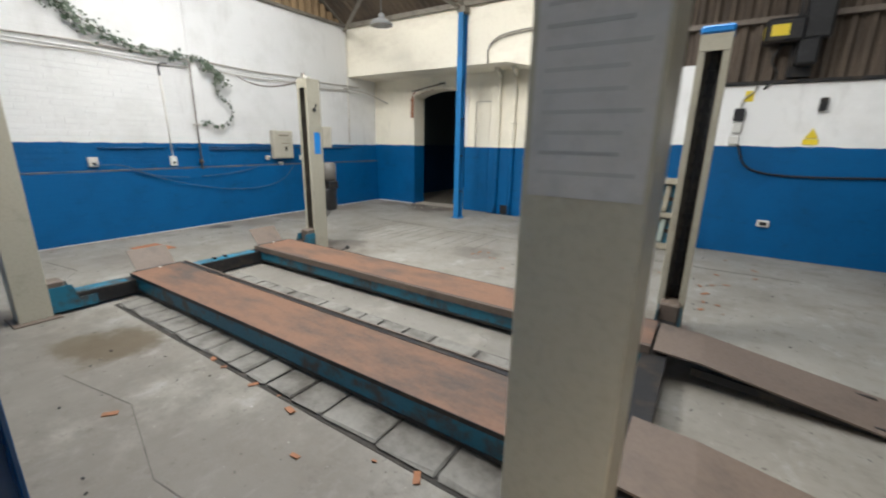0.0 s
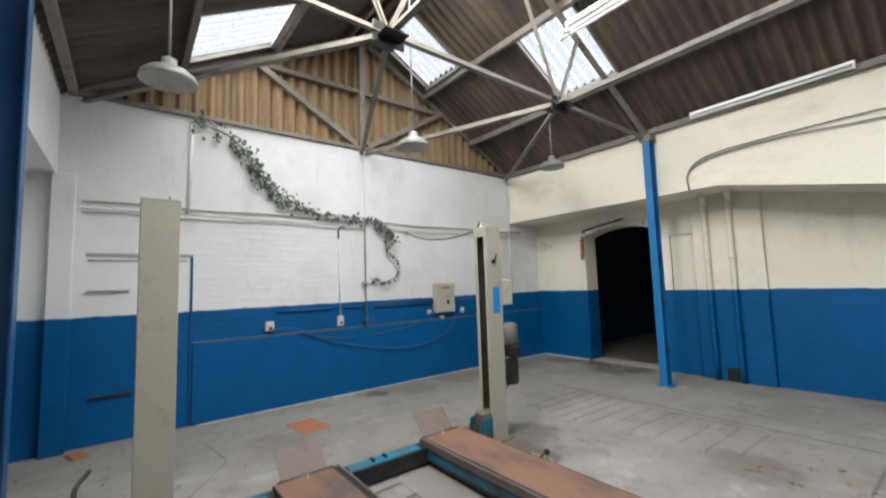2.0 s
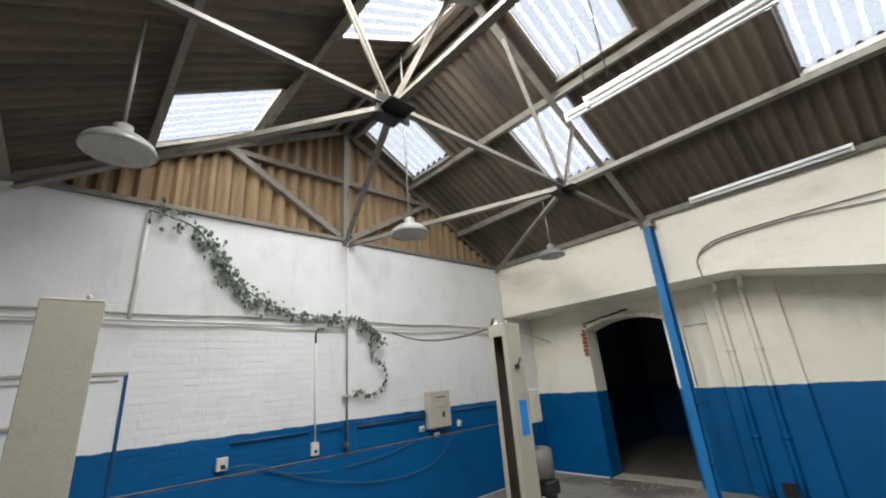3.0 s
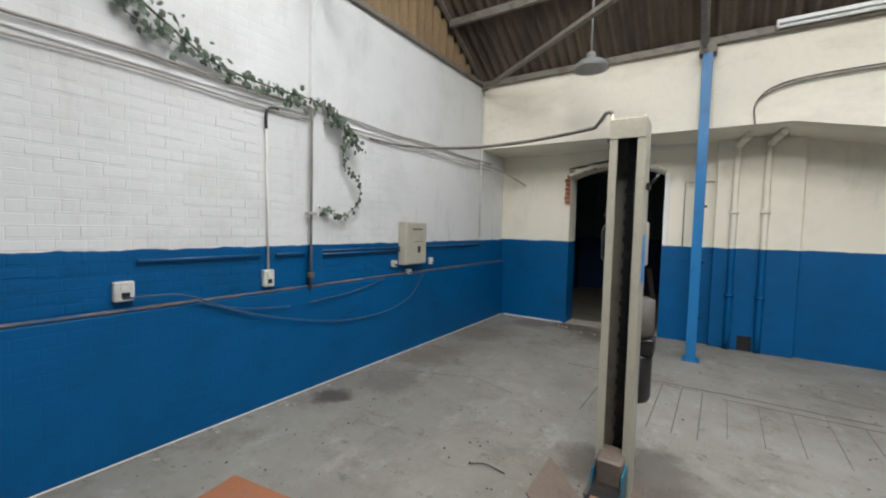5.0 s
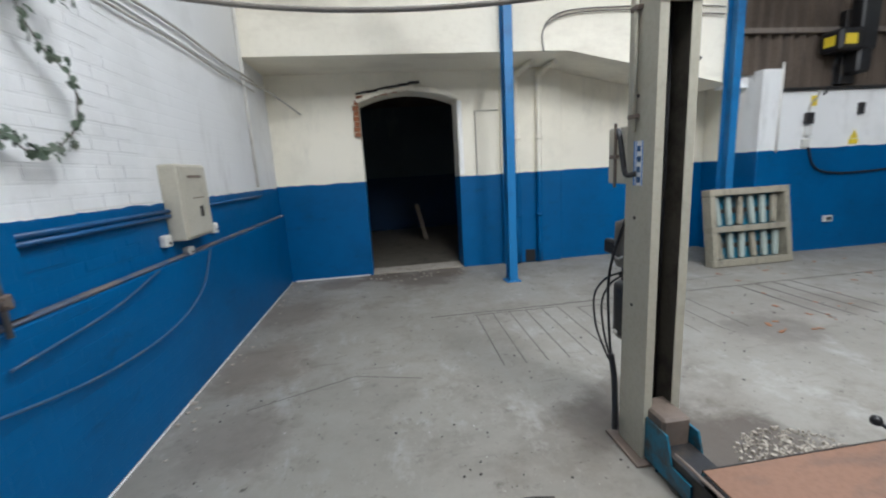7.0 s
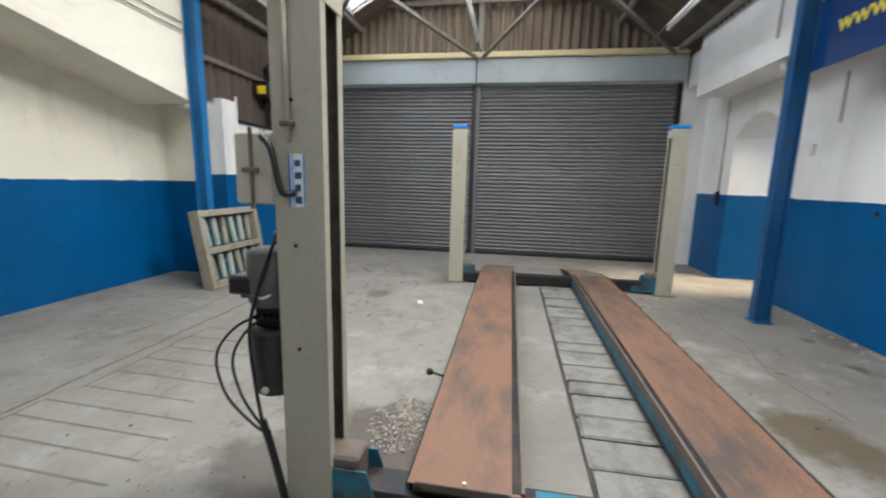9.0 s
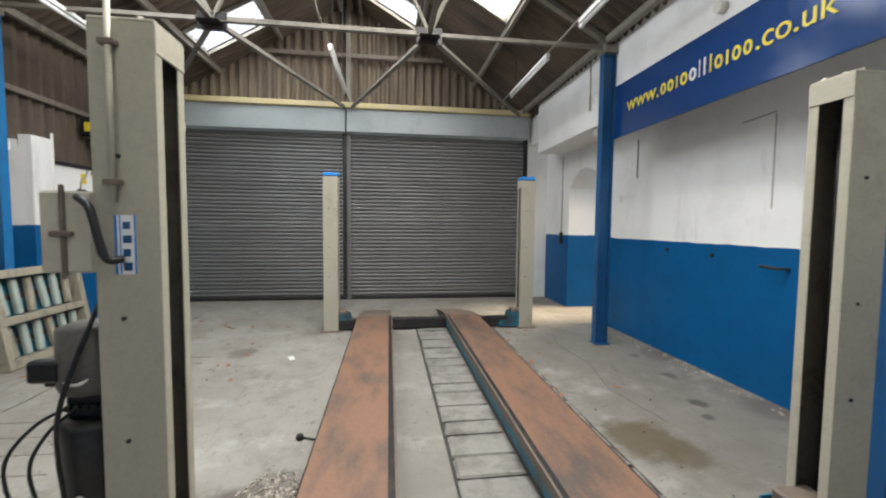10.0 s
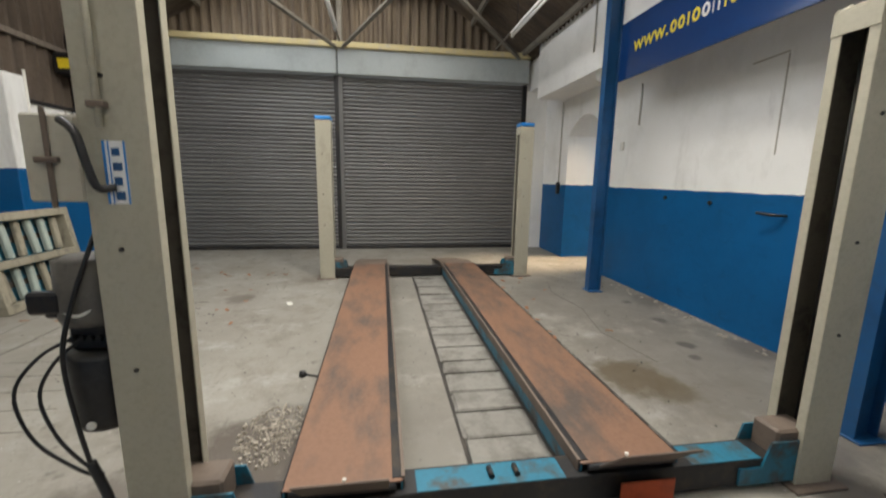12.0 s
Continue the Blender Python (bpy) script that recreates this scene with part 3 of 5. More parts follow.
# sheeting over the low wall on the north side
verts, faces = [], []
for i in range(int(3.43 / 0.0225) + 1):
    x = -1.08 + i * 0.0225
    d = 0.03 * max(-1.0, min(1.0, 2.2 * math.cos(2 * math.pi * x / 0.18)))
    verts += [(x, 7.30 + d, 2.37 if x > -0.64 else 2.58), (x, 7.30 + d, EAVE + 0.2)]
for i in range(len(verts) // 2 - 1):
    faces.append((2 * i, 2 * i + 2, 2 * i + 3, 2 * i + 1))
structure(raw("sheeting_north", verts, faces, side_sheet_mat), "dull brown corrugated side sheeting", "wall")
structure(part("sheeting_rail", cuboid(-1.08, 7.22, 3.10, 2.35, 7.262, 3.17, bevel=0.006), timber_mat), "timber rail across the brown sheeting", "rail")

# eaves plates and purlins
for y in (0.04, 7.16):
    structure(part("eaves_plate", cuboid(XW, y - 0.04, EAVE - 0.07, XE, y + 0.04, EAVE + 0.02, bevel=0.006), truss_mat), "weathered cream eaves plate", "beam")
for y in (1.07, 2.24, 3.4, 3.8, 4.94, 6.12):
    structure(part("purlin", bar(bmesh.new(), (XW, y, roof_z(y) - 0.085), (XE, y, roof_z(y) - 0.085), 0.055, 0.10), truss_mat), "weathered cream roof purlin along the slope", "beam")


def truss(x):
    e = thing("roof_truss", x, 3.6, EAVE - 0.13, "slender cream steel roof truss with gusset plates", "roof truss", "roof trusses")

    def p(y, z):
        return (0, y - 3.6, z - (EAVE - 0.13))
    tie = EAVE - 0.13
    for s in (-1, 1):
        f = lambda y: 3.6 + s * (y - 3.6)
        part("rafter", angle_bar(bmesh.new(), p(f(0.06), EAVE - 0.06), p(3.6, RIDGE - 0.2), 0.09), truss_mat, e)
        part("tie", angle_bar(bmesh.new(), p(f(0.06), tie), p(f(2.36), tie), 0.05), truss_mat, e)
        part("strut", angle_bar(bmesh.new(), p(f(2.36), tie), p(f(1.85), roof_z(1.85) - 0.14), 0.06), truss_mat, e)
        part("sling", angle_bar(bmesh.new(), p(f(2.36), tie), p(f(3.2), roof_z(3.2) - 0.14), 0.05), truss_mat, e)
        bm = cuboid(-0.012, -0.16, -0.10, 0.012, 0.16, 0.10, bevel=0.004, m=Matrix.Translation(p(f(2.36), tie)))
        box(bm, -0.16, -0.12, -0.012, 0.16, 0.12, -0.002, m=Matrix.Translation(p(f(2.36), tie - 0.03)))
        part("gusset", bm, dark_steel, e)
    part("middle_tie", angle_bar(bmesh.new(), p(2.36, tie), p(4.84, tie), 0.06), truss_mat, e)
    return e


truss(-4.3)
truss(-1.15)
ZB = EAVE - 0.14
for i, (a, b) in enumerate([((-4.3, 2.36), (-7.36, 3.62)), ((-4.3, 4.84), (-7.36, 3.68)), ((-4.3, 2.36), (-7.36, 0.12)), ((-4.3, 4.84), (-7.36, 7.1)),
                            ((-4.3, 2.36), (-1.15, 2.36)), ((-4.3, 4.84), (-1.15, 4.84)),
                            ((-1.15, 2.36), (2.15, 3.60)), ((-1.15, 4.84), (2.15, 3.70)), ((-1.15, 2.36), (2.15, 0.12)), ((-1.15, 4.84), (2.15, 7.0))]):
    tagged(part("wind_brace", angle_bar(bmesh.new(), (*a, ZB), (*b, ZB), 0.065), truss_mat), "cream painted steel wind brace under the roof", "roof brace", "wind braces")


# ---------------------------------------------------------------- columns and sign
def column(x, y, top, material, label):
    e = thing("steel_column", x, y, 0, label, "steel column", "steel columns")
    bm = cuboid(-0.055, -0.085, 0.012, 0.055, -0.075, top, bevel=0.002)
    box(bm, -0.055, 0.075, 0.012, 0.055, 0.085, top, bevel=0.002)
    box(bm, -0.005, -0.075, 0.012, 0.005, 0.075, top)
    part("shaft", bm, material, e)
    part("base_plate", cuboid(-0.10, -0.10, 0, 0.10, 0.10, 0.014, bevel=0.003), material, e)
    part("head_bracket", cuboid(-0.09, -0.09, top, 0.09, 0.09, top + 0.10, bevel=0.004), truss_mat, e)
    for z in (0.55, 1.25, 1.95):
        part("bolt", sweep(bmesh.new(), [(0.0, 0.0, z), (0.085, 0.0, z)], 0.014, 6), dark_steel, e)
    return e


column(-4.26, 7.09, 3.80, blue_steel, "tall mid-blue steel column against the cream wall")
column(-1.15, 7.09, 3.80, blue_steel, "tall mid-blue steel column behind the wooden frame")
column(-4.35, 0.05, 3.80, navy_steel, "dark blue steel column under the sign")
column(-1.15, 0.02, 3.80, navy_steel, "dark blue steel column under the sign")

sign = thing("sign_board", -2.75, -0.045, 2.70, "glossy navy sign board with yellow web address", "sign")
part("board", cuboid(-1.5, -0.012, 0.0, 1.5, 0.012, 0.66, bevel=0.003), sign_mat, sign)
part("bracket", cuboid(-1.5, -0.03, 0.60, 1.5, -0.012, 0.66), dark_steel, sign)


def word(txt, x, size, material):
    """Raised lettering on the board, read from the workshop side. Returns where it ends."""
    cu = bpy.data.curves.new("lettering", "FONT")
    cu.body, cu.size, cu.extrude = txt, size, 0.002
    ob = bpy.data.objects.new("lettering", cu)
    me = bpy.data.meshes.new_from_object(ob)
    bpy.data.objects.remove(ob)
    w = max(v.co.x for v in me.vertices)
    me.transform(Matrix.Translation((x, 0.016, 0.275)) @ Matrix.Rotation(math.pi, 4, "Z") @ Matrix.Rotation(math.pi / 2, 4, "X"))
    me.materials.append(material)
    o = new("lettering", me)
    o.parent = sign
    return x - w - 0.012


def letter_shapes(widths, x, h, material, tall=()):
    """Plain rounded rings and slim bars in place of the trading name."""
    for i, w in enumerate(widths):
        z0, z1 = 0.275, 0.275 + h * (1.35 if i in tall else 1.0)
        if w < 0.07:
            bm = cuboid(x - w * 0.72, 0.012, z0, x - w * 0.28, 0.018, z1, bevel=0.003)
        else:
            bm = bmesh.new()
            n, rings = 18, []
            for k, y in ((1.0, 0.012), (1.0, 0.018), (0.5, 0.018), (0.5, 0.012)):
                rings.append([bm.verts.new((x - w / 2 + k * w / 2 * math.cos(2 * math.pi * j / n), y, (z0 + z1) / 2 + (z1 - z0) / 2 * (k if k == 1.0 else 0.6) * math.sin(2 * math.pi * j / n))) for j in range(n)])
            for u, v in zip(rings, rings[1:] + rings[:1]):
                for j in range(n):
                    bm.faces.new((u[j], u[(j + 1) % n], v[(j + 1) % n], v[j]))
            bmesh.ops.recalc_face_normals(bm, faces=bm.faces[:])
        part("letter_shape", bm, material, sign)
        x -= w + 0.025
    return x


x = word("www.", 1.22, 0.25, sign_yellow) - 0.02
x = letter_shapes((0.085, 0.085, 0.05, 0.095), x, 0.12, sign_yellow)
x = letter_shapes((0.09, 0.028, 0.045), x, 0.12, sign_white, (1, 2))
x = letter_shapes((0.045, 0.085, 0.05, 0.085, 0.08), x, 0.12, sign_yellow, (0,))
word(".co.uk", x, 0.25, sign_yellow)

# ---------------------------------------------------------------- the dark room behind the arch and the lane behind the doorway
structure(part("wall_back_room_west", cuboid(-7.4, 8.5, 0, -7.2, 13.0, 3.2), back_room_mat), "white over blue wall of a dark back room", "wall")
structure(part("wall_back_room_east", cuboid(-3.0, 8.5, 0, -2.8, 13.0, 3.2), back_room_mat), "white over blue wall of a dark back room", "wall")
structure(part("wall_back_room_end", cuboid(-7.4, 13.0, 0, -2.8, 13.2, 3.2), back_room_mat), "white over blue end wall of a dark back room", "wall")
structure(part("ceiling_back_room", cuboid(-7.4, 8.5, 3.2, -2.8, 13.2, 3.3), roof_mat), "dark ceiling of the back room", "ceiling")
tagged(part("leaning_board", bar(bmesh.new(), (-5.05, 10.9, 0.02), (-5.2, 11.2, 0.8), 0.09, 0.03), timber_mat), "pale narrow board leaning in the dark room", "board")
# brown dirt, with the room's shade also put into this dark layer
structure(part("back_room_floor", cuboid(-7.2, 8.5, 0.0, -3.0, 13.0, 0.006), grease_mat), "brown dirty floor, darkened in place of back room shade", "floor")
structure(part("threshold", cuboid(-6.15, 8.1, 0.0, -4.73, 8.5, 0.012, bevel=0.004), debris_mat), "dirty threshold under the arch", "threshold")
structure(part("wall_lane", cuboid(-3.0, -4.6, -0.12, 4.5, -4.3, 4.2), white_mat), "pale wall across the lane outside", "wall")

# broken plaster and bricks at the arch
arch_trim = thing("arch_edge", -6.15, 8.08, 2.46, "broken cream plaster edge with bare brick round the arch", "arch edge")
rng = random.Random(4)
for i in range(14):
    a = -1 + 2 * (i + 0.5) / 14
    x, z = 0.71 + 0.73 * a, 0.062 + 0.152 * (1 - a * a)
    h = rng.uniform(0.035, 0.075)
    bm = box(bmesh.new(), -0.054, -0.02 - rng.uniform(0, 0.012), -0.004, 0.054, 0.018, h, bevel=0.006, m=pose(x, 0, z, 0, math.degrees(math.atan(0.152 * 2 * a / 0.73)), 0))
    for v in bm.verts:
        v.co.z += rng.uniform(-0.006, 0.006)
    part("plaster_piece", bm, cream_mat, arch_trim)
for i in range(7):
    w = rng.uniform(0.03, 0.07)
    z = -0.40 + 0.073 * i
    part("brick", cuboid(-0.02 - w, -0.018 - rng.uniform(0, 0.014), z, 0.004, 0.0, z + 0.064, bevel=0.006), brick_mat, arch_trim, "bare orange-brown broken brick")
for i in range(5):
    x = -0.02 + 0.15 * i
    part("brick", cuboid(x, -0.016, 0.115 + 0.024 * i, x + 0.142, 0.0, 0.165 + 0.028 * i, bevel=0.006), brick_mat, arch_trim, "bare orange-brown broken brick")
bm = bmesh.new()
for i in range(6):
    bar(bm, (-0.02 + 0.15 * i, -0.02, 0.185 + 0.026 * i), (0.14 + 0.15 * i, -0.02, 0.20 + 0.026 * i + rng.uniform(-0.01, 0.02)), 0.02, rng.uniform(0.014, 0.034))
part("crack", bm, joint_mat, arch_trim, "dark gap above the arch")
part("jamb_plaster", cuboid(1.425, -0.012, -1.02, 1.49, 0.0, 0.05, bevel=0.006), white_mat, arch_trim, "rough white plaster on the jamb")

# ---------------------------------------------------------------- pit covers and old channel in the floor
pit = thing("pit_cover", -2.3, 1.84, 0.0, "row of worn concrete slabs covering an inspection pit", "pit cover")
part("joint_bed", cuboid(-2.1, -0.6, 0.0, 2.1, 0.6, 0.004), joint_mat, pit, "black dirt in the joints")
rng = random.Random(7)
x = -2.05
i = 0
while x < 2.05:
    w = rng.uniform(0.20, 0.29) if x < 0.62 else rng.uniform(0.36, 0.5)
    w = min(w, 2.08 - x)
    if w > 0.08:
        bm = cuboid(x + 0.011 + rng.uniform(0, 0.010), -0.572, 0.004, x + w - 0.011, 0.572, 0.022, bevel=0.006)
        for v in bm.verts:
            v.co.x += rng.uniform(-0.008, 0.008)
            v.co.y += rng.uniform(-0.014, 0.014)
            v.co.z += rng.uniform(-0.001, 0.002)
        part("slab", bm, slab_mat, pit)
    x += w


def grooves(name, x0, x1, y0, y1, n, label, wide=0.009):
    e = thing(name, x0, y0, 0, label, "drain cover")
    for i in range(n + 1):
        x = (x1 - x0) * i / n
        part("groove", bar(bmesh.new(), (x, 0, 0.001), (x + 0.03, y1 - y0, 0.001), wide, 0.003), groove_mat, e)
    part("edge_line", bar(bmesh.new(), (0, y1 - y0, 0.0025), (x1 - x0, y1 - y0, 0.0015), 0.006, 0.003), groove_mat, e)
    return e


grooves("floor_channel", -5.05, -4.15, 4.79, 5.93, 5, "old channel in the floor covered with narrow slabs")
grooves("floor_channel", -3.95, -2.75, 4.95, 5.85, 5, "faint grooves of an old covered channel", 0.005)
grooves("floor_channel", -1.90, -1.22, 4.92, 6.0, 3, "dark slots of an old covered floor channel", 0.02)
bm = bmesh.new()
rng = random.Random(3)
for i in range(22):
    x = -5.5 + i * 0.3
    bar(bm, (x, 6.0 + rng.uniform(-0.012, 0.012), 0.002), (x + 0.29, 6.0 + rng.uniform(-0.012, 0.012), 0.001), 0.016, 0.003)
structure(part("floor_joint", bm, groove_mat), "long dirty joint across the concrete floor", "floor joint")
bm = bmesh.new()
for pts in ([(-0.6, 0.45), (-1.2, 0.62), (-1.9, 0.55), (-2.6, 0.72), (-3.3, 0.6)], [(-3.2, 6.5), (-2.4, 6.35), (-1.5, 6.45)], [(-6.9, 4.6), (-6.2, 4.9), (-5.7, 4.75)], [(-5.3, 1.0), (-5.9, 1.4), (-6.6, 1.3)]):
    for (xa, ya), (xb, yb) in zip(pts, pts[1:]):
        bar(bm, (xa, ya, 0.0005), (xb, yb, 0.0005), 0.006, 0.003)
structure(part("floor_cracks", bm, groove_mat), "hairline cracks in the concrete floor", "floor crack")
structure(part("skirting_line", cuboid(XW + 0.046, 1.3, 0.0, XW + 0.056, 8.08, 0.008, bevel=0.002), white_mat), "pale mortar line along the wall foot", "skirting")
structure(part("skirting_line_north", cuboid(-7.3, 8.07, 0.0, -6.2, 8.1, 0.016, bevel=0.003), white_mat), "pale mortar line along the wall foot", "skirting")

# ---------------------------------------------------------------- the four-post lift
XA, XC = -4.575, -0.13
YA, YB = 0.745, 3.735
lift = thing("four_post_car_lift", -2.3, 2.4, 0, "four-post car lift lowered, grey-green posts, rusty runways", "car lift")
LX, LY = 2.3, -2.4


def lift_part(name, bm, material, label="", parent=None):
    """Parts are modelled in the world and set under the lift."""
    bmesh.ops.translate(bm, verts=bm.verts[:], vec=(LX, LY, 0))
    return part(name, bm, material, parent or lift, label)


def lift_post(x, y, facing, cap):
    """A folded channel, open towards its partner across the lift."""
    f = facing
    h, w, d, t = 2.25, 0.097, 0.105, 0.007
    # the folded section, followed round once
    k = 0.045
    sec = [(-w + k, d), (-w, d), (-w, -d), (w, -d), (w, d), (w - k, d), (w - k, d - t), (w - t, d - t), (w - t, -d + t), (-w + t, -d + t), (-w + t, d - t), (-w + k, d - t)]
    bm = bmesh.new()
    lo = [bm.verts.new((x + u, y + f * v, 0.01)) for u, v in sec]
    hi = [bm.verts.new((x + u, y + f * v, h)) for u, v in sec]
    for i in range(12):
        bm.faces.new((lo[i], lo[(i + 1) % 12], hi[(i + 1) % 12], hi[i]))
    bm.faces.new(lo)
    bm.faces.new(hi)
    bmesh.ops.recalc_face_normals(bm, faces=bm.faces[:])
    bmesh.ops.bevel(bm, geom=[e for e in bm.edges if abs(e.verts[0].co.z - e.verts[1].co.z) > 1], offset=0.0022, segments=1, affect="EDGES")
    p = lift_part("post", bm, post_mat)
    lift_part("head_plate", cuboid(x - w, y - d, h, x + w, y + d, h + 0.012, bevel=0.003), post_mat, "", p)
    lift_part("head_strip", cuboid(x - w, y + f * d - 0.004, h - 0.10, x + w, y + f * d + 0.005, h, bevel=0.002), post_mat, "", p)
    lift_part("base_plate", cuboid(x - 0.15, y - 0.15, 0.0, x + 0.15, y + 0.15, 0.014, bevel=0.003), plate_mat, "rusty base plate", p)
    if cap:
        lift_part("cap", cuboid(x - w - 0.006, y - d - 0.006, h + 0.012, x + w + 0.006, y + d + 0.006, h + 0.065, bevel=0.012), cap_mat, "bright blue plastic cap", p)
    # greased inside of the channel
    a, b = w - t - 0.0015, d - t - 0.0015
    sec = [(-a, b - 0.01), (-a, -b), (a, -b), (a, b - 0.01), (a - 0.002, b - 0.01), (a - 0.002, -b + 0.002), (-a + 0.002, -b + 0.002), (-a + 0.002, b - 0.01)]
    bm = bmesh.new()
    lo = [bm.verts.new((x + u, y + f * v, 0.05)) for u, v in sec]
    hi = [bm.verts.new((x + u, y + f * v, h - 0.03)) for u, v in sec]
    for i in range(8):
        bm.faces.new((lo[i], lo[(i + 1) % 8], hi[(i + 1) % 8], hi[i]))
    bmesh.ops.recalc_face_normals(bm, faces=bm.faces[:])
    lift_part("greased_lining", bm, grease_mat, "black greasy inside of the channel", p)
    # locking ladder and lifting cable inside
    bm = cuboid(x - 0.022, y - f * 0.085 - 0.006, 0.05, x + 0.022, y - f * 0.085 + 0.006, h - 0.05)
    for i in range(19):
        z = 0.25 + i * 0.1
        box(bm, x - 0.03, y - f * 0.078 - 0.006, z, x + 0.03, y - f * 0.078 + 0.006, z + 0.035)
    lift_part("locking_ladder", bm, dark_steel, "dark greasy locking ladder", p)
    lift_part("cable", sweep(bmesh.new(), [(x + 0.035, y, 0.2), (x + 0.035, y, h - 0.06)], 0.008, 6), dark_steel, "", p)
    for z in (0.80, 1.24, 1.80):
        lift_part("bolt", sweep(bmesh.new(), [(x - w - 0.006, y + 0.02, z), (x - w + 0.002, y + 0.02, z)], 0.008, 8), dark_steel, "", p)
    # carriage end of the crossbeam
    ya, yb = y + f * 0.02, y + f * 0.26
    for s in (-0.08, 0.08):
        # a plate with a lower step towards the beam
        sec = [(ya, 0.03), (y + f * 0.42, 0.03), (y + f * 0.42, 0.12), (y + f * 0.30, 0.12), (yb, 0.25), (ya, 0.25)]
        bm = bmesh.new()
        rings = [[bm.verts.new((x + s + u, yy, zz)) for yy, zz in sec] for u in (-0.005, 0.005)]
        for i in range(6):
            bm.faces.new((rings[0][i], rings[0][(i + 1) % 6], rings[1][(i + 1) % 6], rings[1][i]))
        bm.faces.new(rings[0][::-1])
        bm.faces.new(rings[1])
        bmesh.ops.recalc_face_normals(bm, faces=bm.faces[:])
        c = lift_part("carriage_plate", bm, teal_mat, "teal painted stepped carriage plate")
    bm = bmesh.new()
    ye = y + f * 0.22
    box(bm, x - 0.072, min(ya, ye), 0.06, x + 0.072, max(ya, ye), 0.30, bevel=0.012)
    lift_part("cover", bm, plate_mat, "dusty grey-brown carriage cover", c)
    return p


post_a = lift_post(XA, YA, 1, False)
post_b = lift_post(XA, YB, -1, False)
post_c = lift_post(XC - 0.035, YA, 1, True)
post_d = lift_post(XC + 0.02, YB - 0.055, -1, True)

for x in (XA, XC):
    bm = bmesh.new()
    box(bm, x - 0.075, YA + 0.14, 0.03, x - 0.063, YB - 0.14, 0.155, bevel=0.002)
    box(bm, x + 0.063, YA + 0.14, 0.03, x + 0.075, YB - 0.14, 0.155, bevel=0.002)
    box(bm, x - 0.075, YA + 0.14, 0.155, x + 0.075, YB - 0.14, 0.163, bevel=0.002)
    b = lift_part("crossbeam", bm, dark_steel, "black greasy steel crossbeam")
    for ya, yb in ((YA + 0.30, 1.42), (2.06, 2.74)) if x == XA else ():
        lift_part("beam_top", cuboid(x - 0.075, ya, 0.163, x + 0.06, yb, 0.167, bevel=0.001), teal_mat, "chipped teal painted top strip", b)
    lift_part("pulley_rod", sweep(bmesh.new(), [(x, YA + 0.2, 0.10), (x, YB - 0.2, 0.10)], 0.02, 8), dark_steel, "", b)
for y in (2.28, 2.40):
    lift_part("pulley", sweep(bmesh.new(), [(XA - 0.04, y, 0.178), (XA + 0.02, y, 0.178)], 0.013, 10), dark_steel, "greasy pulley")


